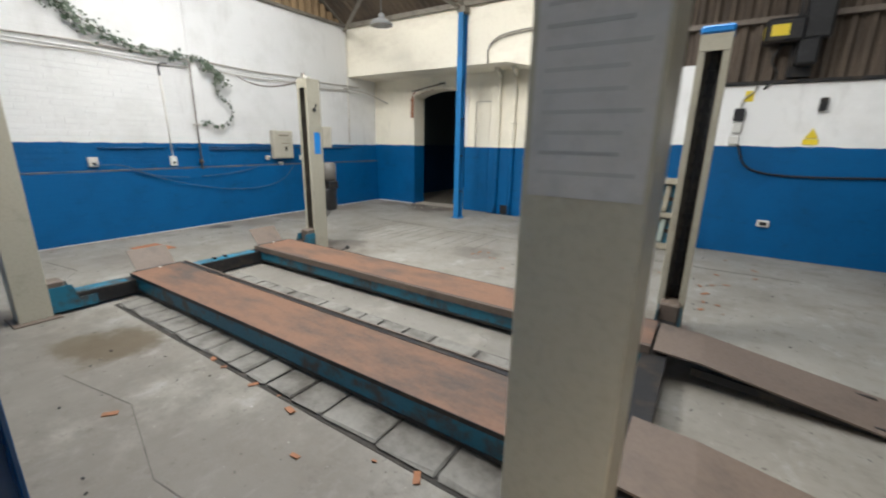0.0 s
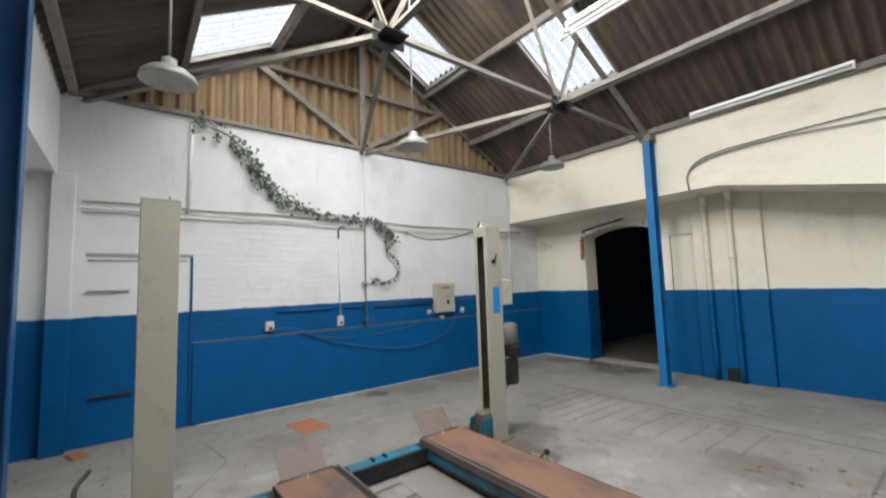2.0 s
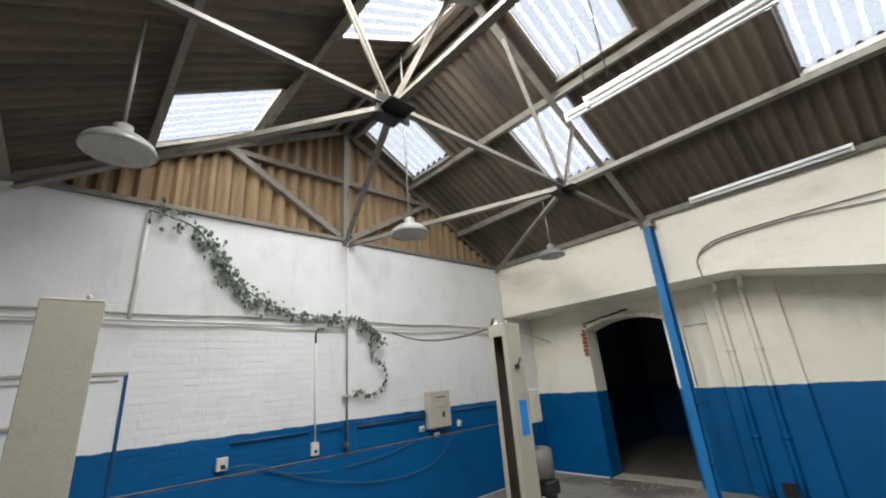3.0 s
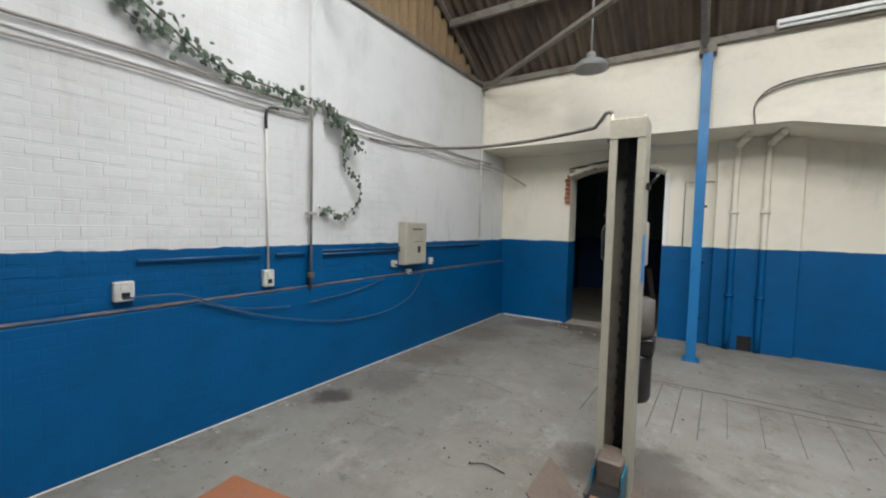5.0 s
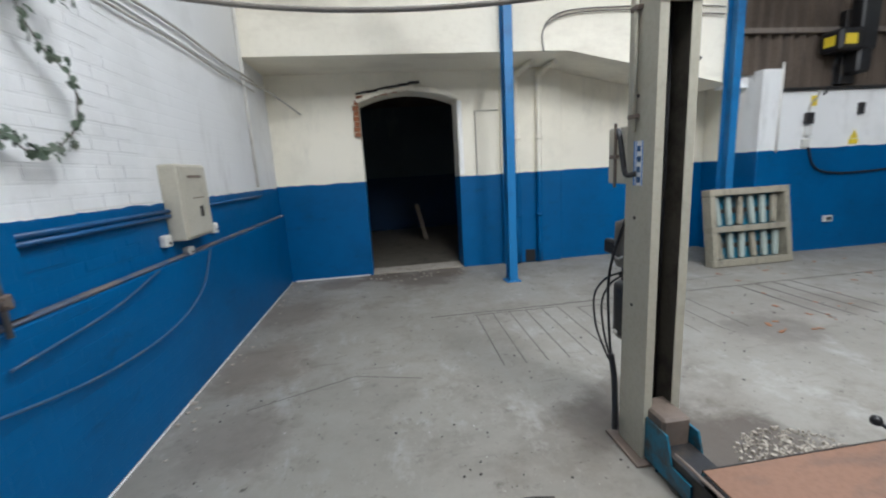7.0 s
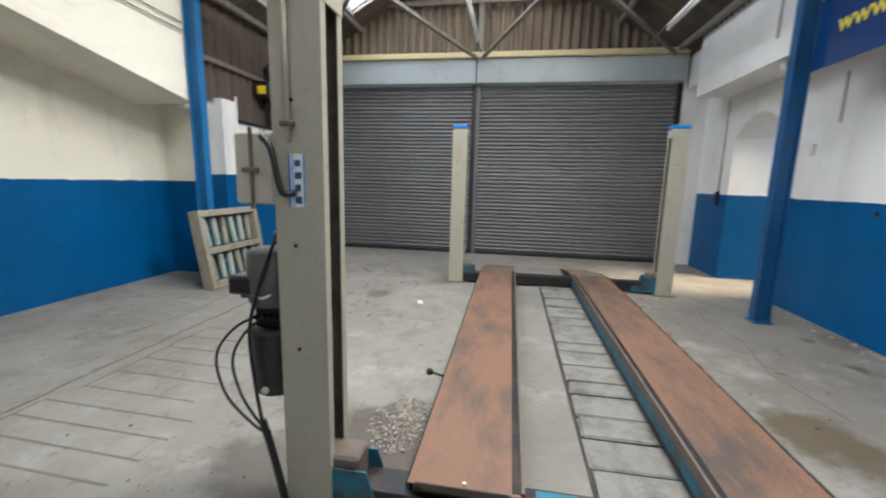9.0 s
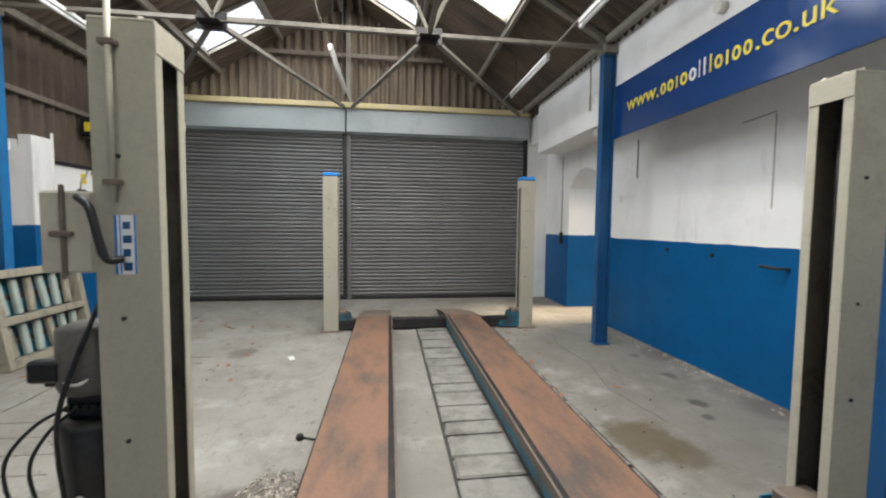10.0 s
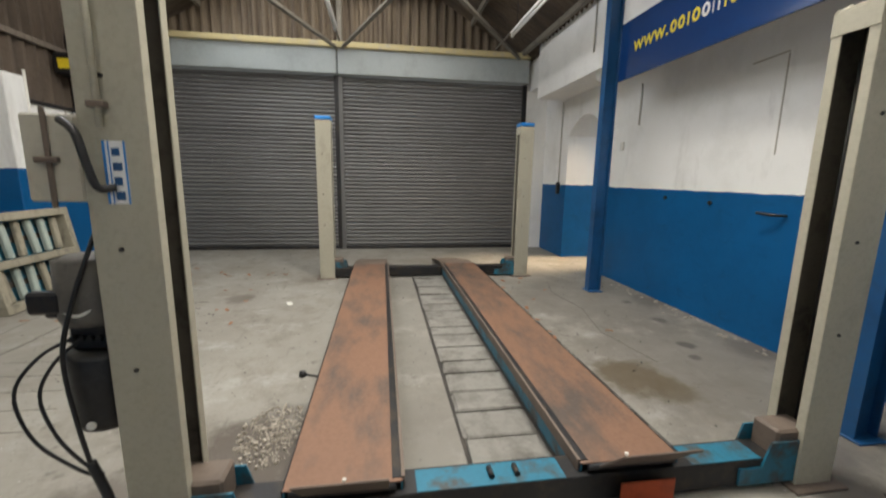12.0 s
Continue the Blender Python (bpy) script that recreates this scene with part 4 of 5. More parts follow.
def runway(y0, y1, lip):
    x0, x1, z = -4.62, -0.16, 0.205
    bm = cuboid(x0, y0, z - 0.006, x1, y1, z, bevel=0.002)
    d = lift_part("runway", bm, rust_mat, "rust-brown steel runway deck")
    for y, s in ((y0, 1), (y1, -1)):
        yi = y + s * 0.008
        bm = cuboid(x0, min(y, yi), 0.045, x1, max(y, yi), z - 0.006)
        ye = y + s * 0.05
        box(bm, x0, min(y, ye), 0.04, x1, max(y, ye), 0.048)
        lift_part("side_beam", bm, teal_mat, "teal painted side channel", d)
        yo = y - s * 0.006
        lift_part("edge_strip", cuboid(x0, min(y, yo), z - 0.028, x1, max(y, yo), z + 0.002, bevel=0.001), dark_steel, "black worn deck edge", d)
        lift_part("foot_strip", cuboid(x0, min(y, yo), 0.04, x1, max(y, yo), 0.062, bevel=0.001), dark_steel, "", d)
    yl = y1 if lip > 0 else y0
    bm = cuboid(x0 + 0.02, yl - 0.045 if lip > 0 else yl, z, x1, yl if lip > 0 else yl + 0.045, z + 0.004)
    lift_part("lip", bm, dark_steel, "dark greasy inner edge", d)
    bm = cuboid(x0 + 0.01, (yl + lip * 0.002) - 0.008, z - 0.05, x1, (yl + lip * 0.002) + 0.008, z + 0.014, bevel=0.002)
    lift_part("jacking_rail", bm, plate_mat, "rusty raised rail along the inner edge", d)
    # approach ramp at the shutter end, stop flap at the other
    ym0, ym1 = y0 + 0.0, y1
    bm = bmesh.new()
    a = [(x1 + 0.02, 0.200), (x1 + 0.30, 0.185), (1.15, 0.02)]
    for (xa, za), (xb, zb) in zip(a, a[1:]):
        v = [bm.verts.new(c) for c in ((xa, ym0, za), (xb, ym0, zb), (xb, ym1, zb), (xa, ym1, za), (xa, ym0, za - 0.012), (xb, ym0, zb - 0.012), (xb, ym1, zb - 0.012), (xa, ym1, za - 0.012))]
        for q in ((0, 1, 2, 3), (7, 6, 5, 4), (0, 4, 5, 1), (1, 5, 6, 2), (2, 6, 7, 3), (3, 7, 4, 0)):
            bm.faces.new([v[i] for i in q])
    r = lift_part("approach_ramp", bm, plate_mat, "dusty brown sloping approach ramp")
    for y in (y0 + 0.06, y1 - 0.06):
        lift_part("ramp_rib", bar(bmesh.new(), (x1 + 0.25, y, 0.09), (1.05, y, 0.02), 0.02, 0.05), dark_steel, "", r)
    yc = (y0 + y1) / 2
    m = Matrix.Translation((x0 - 0.02, yc, z - 0.01)) @ Matrix.Rotation(radians(46), 4, "Y")
    bm = cuboid(-0.26, -0.19, -0.004, 0.0, 0.17, 0.004, bevel=0.002, m=m)
    fl = lift_part("stop_flap", bm, plate_mat, "rusty wheel stop flap tilted up")
    lift_part("hinge", sweep(bmesh.new(), [(x0 - 0.015, y0 + 0.03, z - 0.01), (x0 - 0.015, y1 - 0.03, z - 0.01)], 0.014, 8), dark_steel, "", fl)
    lift_part("hinge_bolt", sweep(bmesh.new(), [(x0 + 0.03, yc, z), (x0 + 0.03, yc, z + 0.010)], 0.009, 8), plastic_mat, "pale bolt head", fl)
    return d


run_a = runway(1.48, 1.98, 1)
run_b = runway(2.80, 3.30, -1)
lift_part("red_plate", cuboid(XA - 0.13, 1.55, 0.02, XA - 0.12, 1.82, 0.15, bevel=0.002), orange_mat, "bright orange-red painted plate")
lift_part("red_plate", cuboid(XA - 0.13, 2.88, 0.02, XA - 0.12, 3.05, 0.11, bevel=0.002), orange_mat, "bright orange-red painted plate")
bm = sweep(bmesh.new(), [(-3.62, 3.30, 0.20), (-3.62, 3.38, 0.22)], 0.008, 6)
turned(bm, [(0.0, 0.20), (0.022, 0.208), (0.026, 0.225), (0.018, 0.245), (0.0, 0.25)], -3.62, 3.40, 10)
lift_part("lever_knob", bm, black_mat, "black knob on a short lever")

for y, f in ((YA, 1), (YB, -1)):
    for u, h in ((-0.075, 0.014), (-0.01, 0.022), (0.08, 0.024)):
        lift_part("head_bolt", sweep(bmesh.new(), [(XA + u, y + f * 0.05, 2.262), (XA + u, y + f * 0.05, 2.262 + h)], 0.009, 8), post_mat)
bm = cuboid(XA + 0.097, 3.70, 1.86, XA + 0.12, 3.75, 1.90, bevel=0.005)
sweep(bm, [(XA + 0.11, 3.725, 1.88), (XA + 0.135, 3.72, 1.91), (XA + 0.165, 3.71, 1.95)], [0.009, 0.007, 0.009], 8)
lift_part("release_lever", bm, black_mat, "short black lever on the post")

# post B: power pack, control box, hoses, sticker
cb = lift_part("control_box", cuboid(-4.67, 3.845, 1.40, -4.48, 4.01, 1.68, bevel=0.008), box_mat, "beige enamel control box")
lift_part("box_bar", cuboid(-4.682, 3.925, 1.38, -4.67, 3.94, 1.70, bevel=0.003), plate_mat, "rusty strap", cb)
lift_part("switch", cuboid(-4.69, 3.90, 1.525, -4.67, 3.97, 1.545, bevel=0.004), plate_mat, "", cb)
bm = bmesh.new()
turned(bm, [(0.0, 1.20), (0.075, 1.20), (0.112, 1.185), (0.116, 0.98), (0.105, 0.95), (0.0, 0.95)], -4.53, 3.945, 20)
pk = lift_part("power_pack", bm, motor_mat, "grimy grey motor housing")
bm = bmesh.new()
turned(bm, [(0.0, 0.84), (0.108, 0.84), (0.112, 0.82), (0.112, 0.57), (0.10, 0.54), (0.0, 0.535)], -4.53, 3.945, 20)
lift_part("oil_tank", bm, black_mat, "black cylindrical oil tank", pk)
bm = cuboid(-4.57, 3.87, 0.84, -4.41, 4.03, 0.95, bevel=0.01)
box(bm, -4.61, 3.92, 0.98, -4.55, 4.07, 1.04, bevel=0.008)
box(bm, -4.63, 4.0, 1.0, -4.58, 4.11, 1.08, bevel=0.01)
for k in range(5):
    sweep(bm, [(-4.59, 3.89 + 0.03 * k, 0.89), (-4.55, 3.89 + 0.03 * k, 0.89)], 0.012, 6)
lift_part("valve_block", bm, dark_steel, "dirty steel valve block", pk)
lift_part("drain_plug", sweep(bmesh.new(), [(-4.65, 3.945, 0.575), (-4.638, 3.945, 0.575)], 0.016, 10), plastic_mat, "", pk)


def smooth_path(pts, n=6):
    """Catmull-Rom through the points."""
    p = [Vector(q) for q in pts]
    p = [p[0] * 2 - p[1]] + p + [p[-1] * 2 - p[-2]]
    out = []
    for i in range(1, len(p) - 2):
        for k in range(n):
            t = k / n
            out.append(0.5 * ((2 * p[i]) + (p[i + 1] - p[i - 1]) * t + (2 * p[i - 1] - 5 * p[i] + 4 * p[i + 1] - p[i + 2]) * t * t + (3 * p[i] - p[i - 1] - 3 * p[i + 1] + p[i + 2]) * t ** 3))
    return out + [p[-2]]


for pts, r, lab in (([(-4.60, 3.87, 1.30), (-4.63, 3.88, 1.24), (-4.66, 3.94, 1.05), (-4.665, 3.99, 0.85), (-4.665, 3.975, 0.6), (-4.66, 3.95, 0.4)], 0.008, "thin black hose"),
                    ([(-4.66, 3.955, 0.44), (-4.66, 3.92, 0.32), (-4.68, 3.87, 0.18), (-4.70, 3.83, 0.05)], 0.017, "thick black hose"),
                    ([(-4.58, 4.0, 0.90), (-4.62, 4.10, 0.84), (-4.65, 4.17, 0.72), (-4.66, 4.13, 0.55), (-4.66, 4.02, 0.43), (-4.655, 3.92, 0.36)], 0.0065, "thin black hose in a loop"),
                    ([(-4.58, 3.97, 0.90), (-4.62, 4.05, 0.82), (-4.64, 4.10, 0.70), (-4.65, 4.06, 0.55), (-4.66, 3.98, 0.44), (-4.655, 3.92, 0.38)], 0.0065, "thin black hose in a loop"),
                    ([(-4.70, 3.87, 1.66), (-4.72, 3.82, 1.62), (-4.715, 3.80, 1.52), (-4.71, 3.78, 1.45), (-4.68, 3.745, 1.45)], 0.013, "black cable bend"),
                    ([(-4.60, 3.87, 1.05), (-4.645, 3.93, 1.0), (-4.62, 4.0, 1.02), (-4.53, 4.06, 1.1)], 0.006, "pale thin wire")):
    lift_part("hose", sweep(bmesh.new(), smooth_path(pts), r, 8), plastic_mat if "pale" in lab else black_mat, lab)
lift_part("conduit", sweep(bmesh.new(), [(-4.688, 3.765, 1.64), (-4.688, 3.765, 2.34)], 0.010, 8), post_mat, "grey conduit up the post")
for z in (1.70, 2.16):
    lift_part("conduit_clip", cuboid(-4.706, 3.74, z, -4.672, 3.79, z + 0.02, bevel=0.003), plate_mat)
st = lift_part("sticker", cuboid(-4.6745, 3.707, 1.395, -4.6725, 3.775, 1.60), sign_white, "white and blue maker's sticker")
for z0, z1, ya, yb in ((1.395, 1.60, 3.707, 3.713), (1.395, 1.60, 3.755, 3.759), (1.395, 1.60, 3.767, 3.775)):
    lift_part("blue_border", cuboid(-4.6755, ya, z0, -4.6745, yb, z1), cap_mat, "", st)
for k in range(4):
    lift_part("letter_shape", cuboid(-4.6755, 3.721 + 0.004 * (k % 2), 1.408 + 0.048 * k, -4.6745, 3.749, 1.436 + 0.047 * k), navy_steel, "", st)
sc = lift_part("notice", cuboid(XC - 0.12, YA - 0.1085, 1.42, XC + 0.055, YA - 0.1062, 1.74), paper_mat, "grey instruction sheet with faded text")
for k in range(9):
    lift_part("text_line", cuboid(XC - 0.105, YA - 0.1095, 1.455 + k * 0.03, XC + (0.015 if k % 3 else 0.04), YA - 0.1085, 1.461 + k * 0.03), ink_mat, "", sc)
lift_part("side_notice", cuboid(XA + 0.0975, 3.70, 1.32, XA + 0.099, 3.80, 1.60), cap_mat, "faded blue label")

# floor dirt and rubble
bm = bmesh.new()
rng = random.Random(11)
for i in range(420):
    a, r = rng.uniform(0, 6.3), rng.random() ** 0.6 * 0.27
    x, y, s = -3.90 + r * 1.1 * math.cos(a), 3.52 + r * 0.75 * math.sin(a), rng.uniform(0.003, 0.012)
    m = Matrix.Translation((x, y, s * 0.5)) @ Euler((rng.uniform(0, 3), rng.uniform(0, 3), rng.uniform(0, 3))).to_matrix().to_4x4()
    box(bm, -s, -s * 0.7, -s * 0.5, s, s * 0.7, s * 0.5, m=m)
tagged(part("rubble_heap", bm, debris_mat), "small heap of pale rubble beside the runway", "rubble", kind="stuff")
bm = bmesh.new()
for i in range(560):
    x, y = rng.uniform(-7.2, 2.0), rng.uniform(-0.4, 7.9)
    s = rng.uniform(0.0025, 0.0075)
    if -4.7 < x < 0.1 and (1.4 < y < 2.05 or 2.7 < y < 3.4):
        continue
    m = Matrix.Translation((x, y, s * 0.4)) @ Euler((0, 0, rng.uniform(0, 3))).to_matrix().to_4x4()
    box(bm, -s, -s * 0.7, -s * 0.4, s, s * 0.7, s * 0.4, m=m)
tagged(part("floor_grit", bm, dark_steel), "scattered dark grit on the concrete floor", "grit", kind="stuff")
bm = bmesh.new()
for i in range(64):
    x, y = (rng.uniform(-2.8, 0.8), rng.uniform(4.3, 6.7)) if i < 50 else (rng.uniform(-3.2, -0.4), rng.uniform(0.6, 1.4))
    s = rng.uniform(0.01, 0.04)
    m = Matrix.Translation((x, y, 0.006)) @ Euler((rng.uniform(-0.15, 0.15), rng.uniform(-0.15, 0.15), rng.uniform(0, 3))).to_matrix().to_4x4()
    box(bm, -s, -s * 0.45, -0.002, s, s * 0.45, 0.002, m=m)
tagged(part("leaf_litter", bm, leaf_litter), "scattered red-brown leaves and chips on floor", "litter", kind="stuff")
bm = bmesh.new()
for i in range(150):
    along = rng.random()
    x, y = (rng.uniform(-4.0, -0.9), -0.56 + abs(rng.gauss(0, 0.09))) if along < 0.45 else (-7.32 + abs(rng.gauss(0, 0.10)), rng.uniform(2.0, 8.0)) if along < 0.75 else (rng.uniform(-6.2, -4.7), 8.1 - abs(rng.gauss(0, 0.22)))
    s = rng.uniform(0.005, 0.022)
    m = Matrix.Translation((x, y, s * 0.35)) @ Euler((rng.uniform(-0.4, 0.4), rng.uniform(-0.4, 0.4), rng.uniform(0, 3))).to_matrix().to_4x4()
    box(bm, -s, -s * 0.6, -s * 0.3, s, s * 0.6, s * 0.3, m=m)
tagged(part("wall_foot_debris", bm, debris_mat), "crumbs of plaster and dirt along wall feet", "debris", kind="stuff")
tagged(part("paper_scrap", cuboid(-0.07, -0.03, 0.001, 0.07, 0.03, 0.006, bevel=0.002, m=pose(-1.37, 3.97, 0, 0, 0, 20)), plastic_mat), "crumpled white paper scrap on the floor", "paper")
tagged(part("twig", sweep(bmesh.new(), smooth_path([(-5.45, 3.45, 0.012), (-5.35, 3.50, 0.02), (-5.2, 3.49, 0.012)]), 0.004, 6), joint_mat), "thin dark twig on the concrete floor", "twig")
tagged(part("drain_grate", cuboid(-0.24, -0.17, 0.001, 0.24, 0.17, 0.008, bevel=0.002, m=pose(-6.35, 2.35, 0, 0, 0, 8)), brick_mat), "rusty red plate lying on the floor", "plate")

# ---------------------------------------------------------------- west wall services
for z, r in ((2.60, 0.009), (2.72, 0.012)):
    tagged(part("wall_conduit", sweep(bmesh.new(), [(XW + 0.03, 0.15 + 0.35 * i, z + 0.012 * math.sin(i * 1.3)) for i in range(22)], r, 8), conduit_mat), "painted steel conduit along the white wall", "conduit", "wall conduits")
structure(part("ledge_upper", cuboid(XW, 0.1, 2.64, XW + 0.016, 7.18, 2.662, bevel=0.005), white_mat), "thin white ledge across the brick wall", "ledge")
structure(part("pilaster_west", cuboid(XW, 3.66, 1.03, XW + 0.05, 3.80, 3.94, bevel=0.006), wall_w_mat), "narrow painted pilaster on the wall", "pilaster")
tagged(part("down_pipe", sweep(bmesh.new(), [(XW + 0.075, 3.64, 0.98), (XW + 0.075, 3.64, 2.7)], 0.012, 8), dusty_hose), "thin grey pipe down the white wall", "pipe")
valve = cuboid(XW + 0.045, 3.615, 1.09, XW + 0.10, 3.665, 1.15, bevel=0.006)
sweep(valve, [(XW + 0.09, 3.64, 1.12), (XW + 0.13, 3.60, 1.125)], 0.012, 8)
tagged(part("pipe_valve", valve, plate_mat), "small brown valve at the foot of the pipe", "valve")
tagged(part("pipe_collar", cuboid(XW + 0.04, 3.59, 1.70, XW + 0.105, 3.69, 1.73, bevel=0.005), conduit_mat), "grey collar clamped on the thin pipe", "pipe collar")
structure(part("pilaster_corner", cuboid(XW, -0.10, 0.0, XW + 0.11, 0.10, 3.0, bevel=0.008), wall_w_mat), "white over blue pilaster beside the blocked doorway", "pilaster")
tagged(part("upper_conduit", sweep(bmesh.new(), [(XW + 0.02, 1.17, 2.66), (XW + 0.02, 1.20, 3.9)], 0.022, 8), white_pipe), "white painted conduit up the wall", "conduit")
tagged(part("corner_conduit", sweep(bmesh.new(), [(XW + 0.02, 7.16, 1.45), (XW + 0.02, 7.16, 3.9)], 0.018, 8), white_pipe), "cream painted conduit in the corner", "conduit")


def socket(y, z, w=0.09, h=0.12, label="white twin socket on the blue wall"):
    e = thing("wall_socket", XW, y, z, label, "socket", "wall sockets")
    part("back_box", cuboid(0.0, -w / 2, -h / 2, 0.05, w / 2, h / 2, bevel=0.008), plastic_mat, e)
    part("switch", cuboid(0.05, -w * 0.2, h * 0.05, 0.058, w * 0.1, h * 0.3, bevel=0.003), plastic_mat, e)
    part("pin_holes", cuboid(0.05, -w * 0.15, -h * 0.3, 0.0525, w * 0.25, -h * 0.05), dark_steel, e)
    return e


socket(2.17, 1.14, 0.115, 0.13)
socket(3.22, 1.13, 0.10, 0.15)
socket(4.93, 1.15, 0.08, 0.08, "small white socket beside the fuse box")
socket(5.72, 1.14, 0.07, 0.09, "small white socket beside the fuse box")
socket(5.22, 1.03, 0.09, 0.06, "small white socket below the fuse box")
bm = sweep(bmesh.new(), [(XW + 0.03, 3.22, 1.2), (XW + 0.03, 3.20, 2.42)], 0.010, 8)
tagged(part("socket_drop", bm, white_pipe), "white conduit dropping to a socket", "conduit")
tagged(part("drop_bend", sweep(bmesh.new(), smooth_path([(XW + 0.03, 3.20, 2.42), (XW + 0.03, 3.20, 2.54), (XW + 0.03, 3.23, 2.60), (XW + 0.03, 3.32, 2.61)]), 0.013, 8), black_mat), "black flexible cable bend above the conduit", "cable")
fuse = thing("fuse_box", XW, 5.25, 1.40, "beige steel fuse box on the painted wall", "fuse box")
part("body", cuboid(0.0, -0.22, -0.27, 0.12, 0.22, 0.27, bevel=0.008), box_mat, fuse)
d = part("door", cuboid(0.12, -0.205, -0.255, 0.133, 0.205, 0.255, bevel=0.006), box_mat, fuse)
part("vent", cuboid(0.133, -0.10, 0.17, 0.136, 0.12, 0.19), plate_mat, d)
part("handle", cuboid(0.133, 0.02, -0.12, 0.140, 0.07, -0.04, bevel=0.002), dark_steel, d)
part("handle_mark", cuboid(0.133, -0.06, 0.02, 0.135, 0.12, 0.027), plate_mat, d)
for y0, y1, z in ((2.25, 3.15, 1.335), (3.3, 3.6, 1.335), (3.72, 5.05, 1.35), (3.72, 5.05, 1.315), (5.6, 7.2, 1.345)):
    tagged(part("cable_run", sweep(bmesh.new(), [(XW + 0.03, y0, z), (XW + 0.03, y1, z)], 0.013, 6), navy_steel), "dark painted cable run on the blue wall", "cable", "cable runs")
for pts in ([(XW + 0.08, 2.15, 1.10), (XW + 0.09, 2.5, 1.08), (XW + 0.08, 2.9, 0.92), (XW + 0.09, 3.4, 0.86)],
            [(XW + 0.08, 2.6, 1.02), (XW + 0.09, 3.2, 0.80), (XW + 0.08, 4.0, 0.62), (XW + 0.09, 4.7, 0.60), (XW + 0.08, 5.2, 0.72), (XW + 0.06, 5.5, 0.98)],
            [(XW + 0.08, 3.6, 0.86), (XW + 0.08, 4.2, 0.90), (XW + 0.07, 4.7, 0.99)]):
    tagged(part("loose_cable", sweep(bmesh.new(), smooth_path(pts), 0.007, 6), faded_cable), "loose sagging cable painted blue with the wall", "cable", "loose cables")
tagged(part("overhead_hose", sweep(bmesh.new(), sag((XW + 0.05, 4.45, 2.58), (-4.80, 3.80, 2.27), 0.12, 16) + [(-4.76, 3.79, 2.31), (-4.73, 3.775, 2.345), (-4.70, 3.768, 2.35), (-4.688, 3.765, 2.33)], 0.013, 8), dusty_hose), "grey flexible hose sagging from wall to lift", "hose")
tagged(part("corner_cable", sweep(bmesh.new(), smooth_path([(XW + 0.05, 7.0, 2.66), (-7.2, 7.6, 2.60), (-6.95, 8.07, 2.40)]), 0.012, 6), conduit_mat), "grey cable hanging in the corner", "cable")

# blocked-up doorway in the corner
blocked = thing("blocked_doorway", XW, 0.72, 0, "blocked-up doorway outlined in the painted wall", "blocked doorway")
part("lintel", cuboid(0.0, -0.52, 2.10, 0.02, 0.52, 2.135, bevel=0.003), conduit_mat, blocked)
part("lintel", cuboid(0.0, -0.50, 2.045, 0.018, 0.45, 2.06, bevel=0.003), conduit_mat, blocked)
part("jamb", cuboid(0.0, 0.49, 0.0, 0.02, 0.52, 2.10, bevel=0.003), navy_steel, blocked)
part("shelf_bracket", cuboid(0.0, -0.50, 1.69, 0.04, -0.12, 1.71, bevel=0.003), conduit_mat, blocked)
part("lower_bar", cuboid(0.0, -0.45, 0.50, 0.03, -0.08, 0.525, bevel=0.003), dark_steel, blocked)


# ---------------------------------------------------------------- ivy
ivy = thing("ivy", XW, 1.2, 3.85, "trailing green ivy hanging down the white wall", "ivy")
trail = smooth_path([(0.05, 0.0, 0.03), (0.06, 0.45, -0.10), (0.07, 0.72, -0.45), (0.07, 0.95, -0.72), (0.06, 1.35, -0.95), (0.05, 1.62, -1.05), (0.06, 2.1, -1.08), (0.07, 2.5, -1.08), (0.10, 2.78, -1.22), (0.13, 2.98, -1.42)], 8)
tail = smooth_path([(0.12, 2.85, -1.25), (0.10, 2.80, -1.50), (0.08, 2.92, -1.68), (0.09, 3.06, -1.80), (0.08, 3.04, -2.0), (0.08, 2.90, -2.12), (0.08, 2.74, -2.16), (0.07, 2.62, -2.08), (0.07, 2.56, -2.14)], 6)
side = smooth_path([(0.05, 0.9, -0.66), (0.05, 1.0, -0.9), (0.05, 1.3, -0.99), (0.05, 1.75, -1.10)], 6)
part("stem", sweep(bmesh.new(), trail, [0.011 - 0.006 * i / len(trail) for i in range(len(trail))], 6), stem_mat, ivy)
part("tendril", sweep(bmesh.new(), tail, 0.0035, 5), stem_mat, ivy)
part("tendril", sweep(bmesh.new(), side, 0.0035, 5), stem_mat, ivy)
rng = random.Random(5)
verts, faces = [], []


def leaf(c, s):
    """A five-pointed leaf, cupped and turned at random, facing into the room."""
    e = Euler((rng.uniform(-0.8, 0.8), rng.uniform(0.7, 1.9), rng.uniform(-0.7, 0.7))).to_matrix()
    base = len(verts)
    shape = [(0, 0, 0.10), (-0.55, 0, 0), (-0.30, 0.62, -0.12), (0.12, 0.46, 0.02), (0.42, 0.62, -0.1), (1.0, 0, -0.15), (0.42, -0.62, -0.1), (0.12, -0.46, 0.02), (-0.30, -0.62, -0.12)]
    for p in shape:
        verts.append(tuple(Vector(c) + e @ Vector(p) * s))
    for k in range(1, 9):
        faces.append((base, base + k, base + (k % 8) + 1))


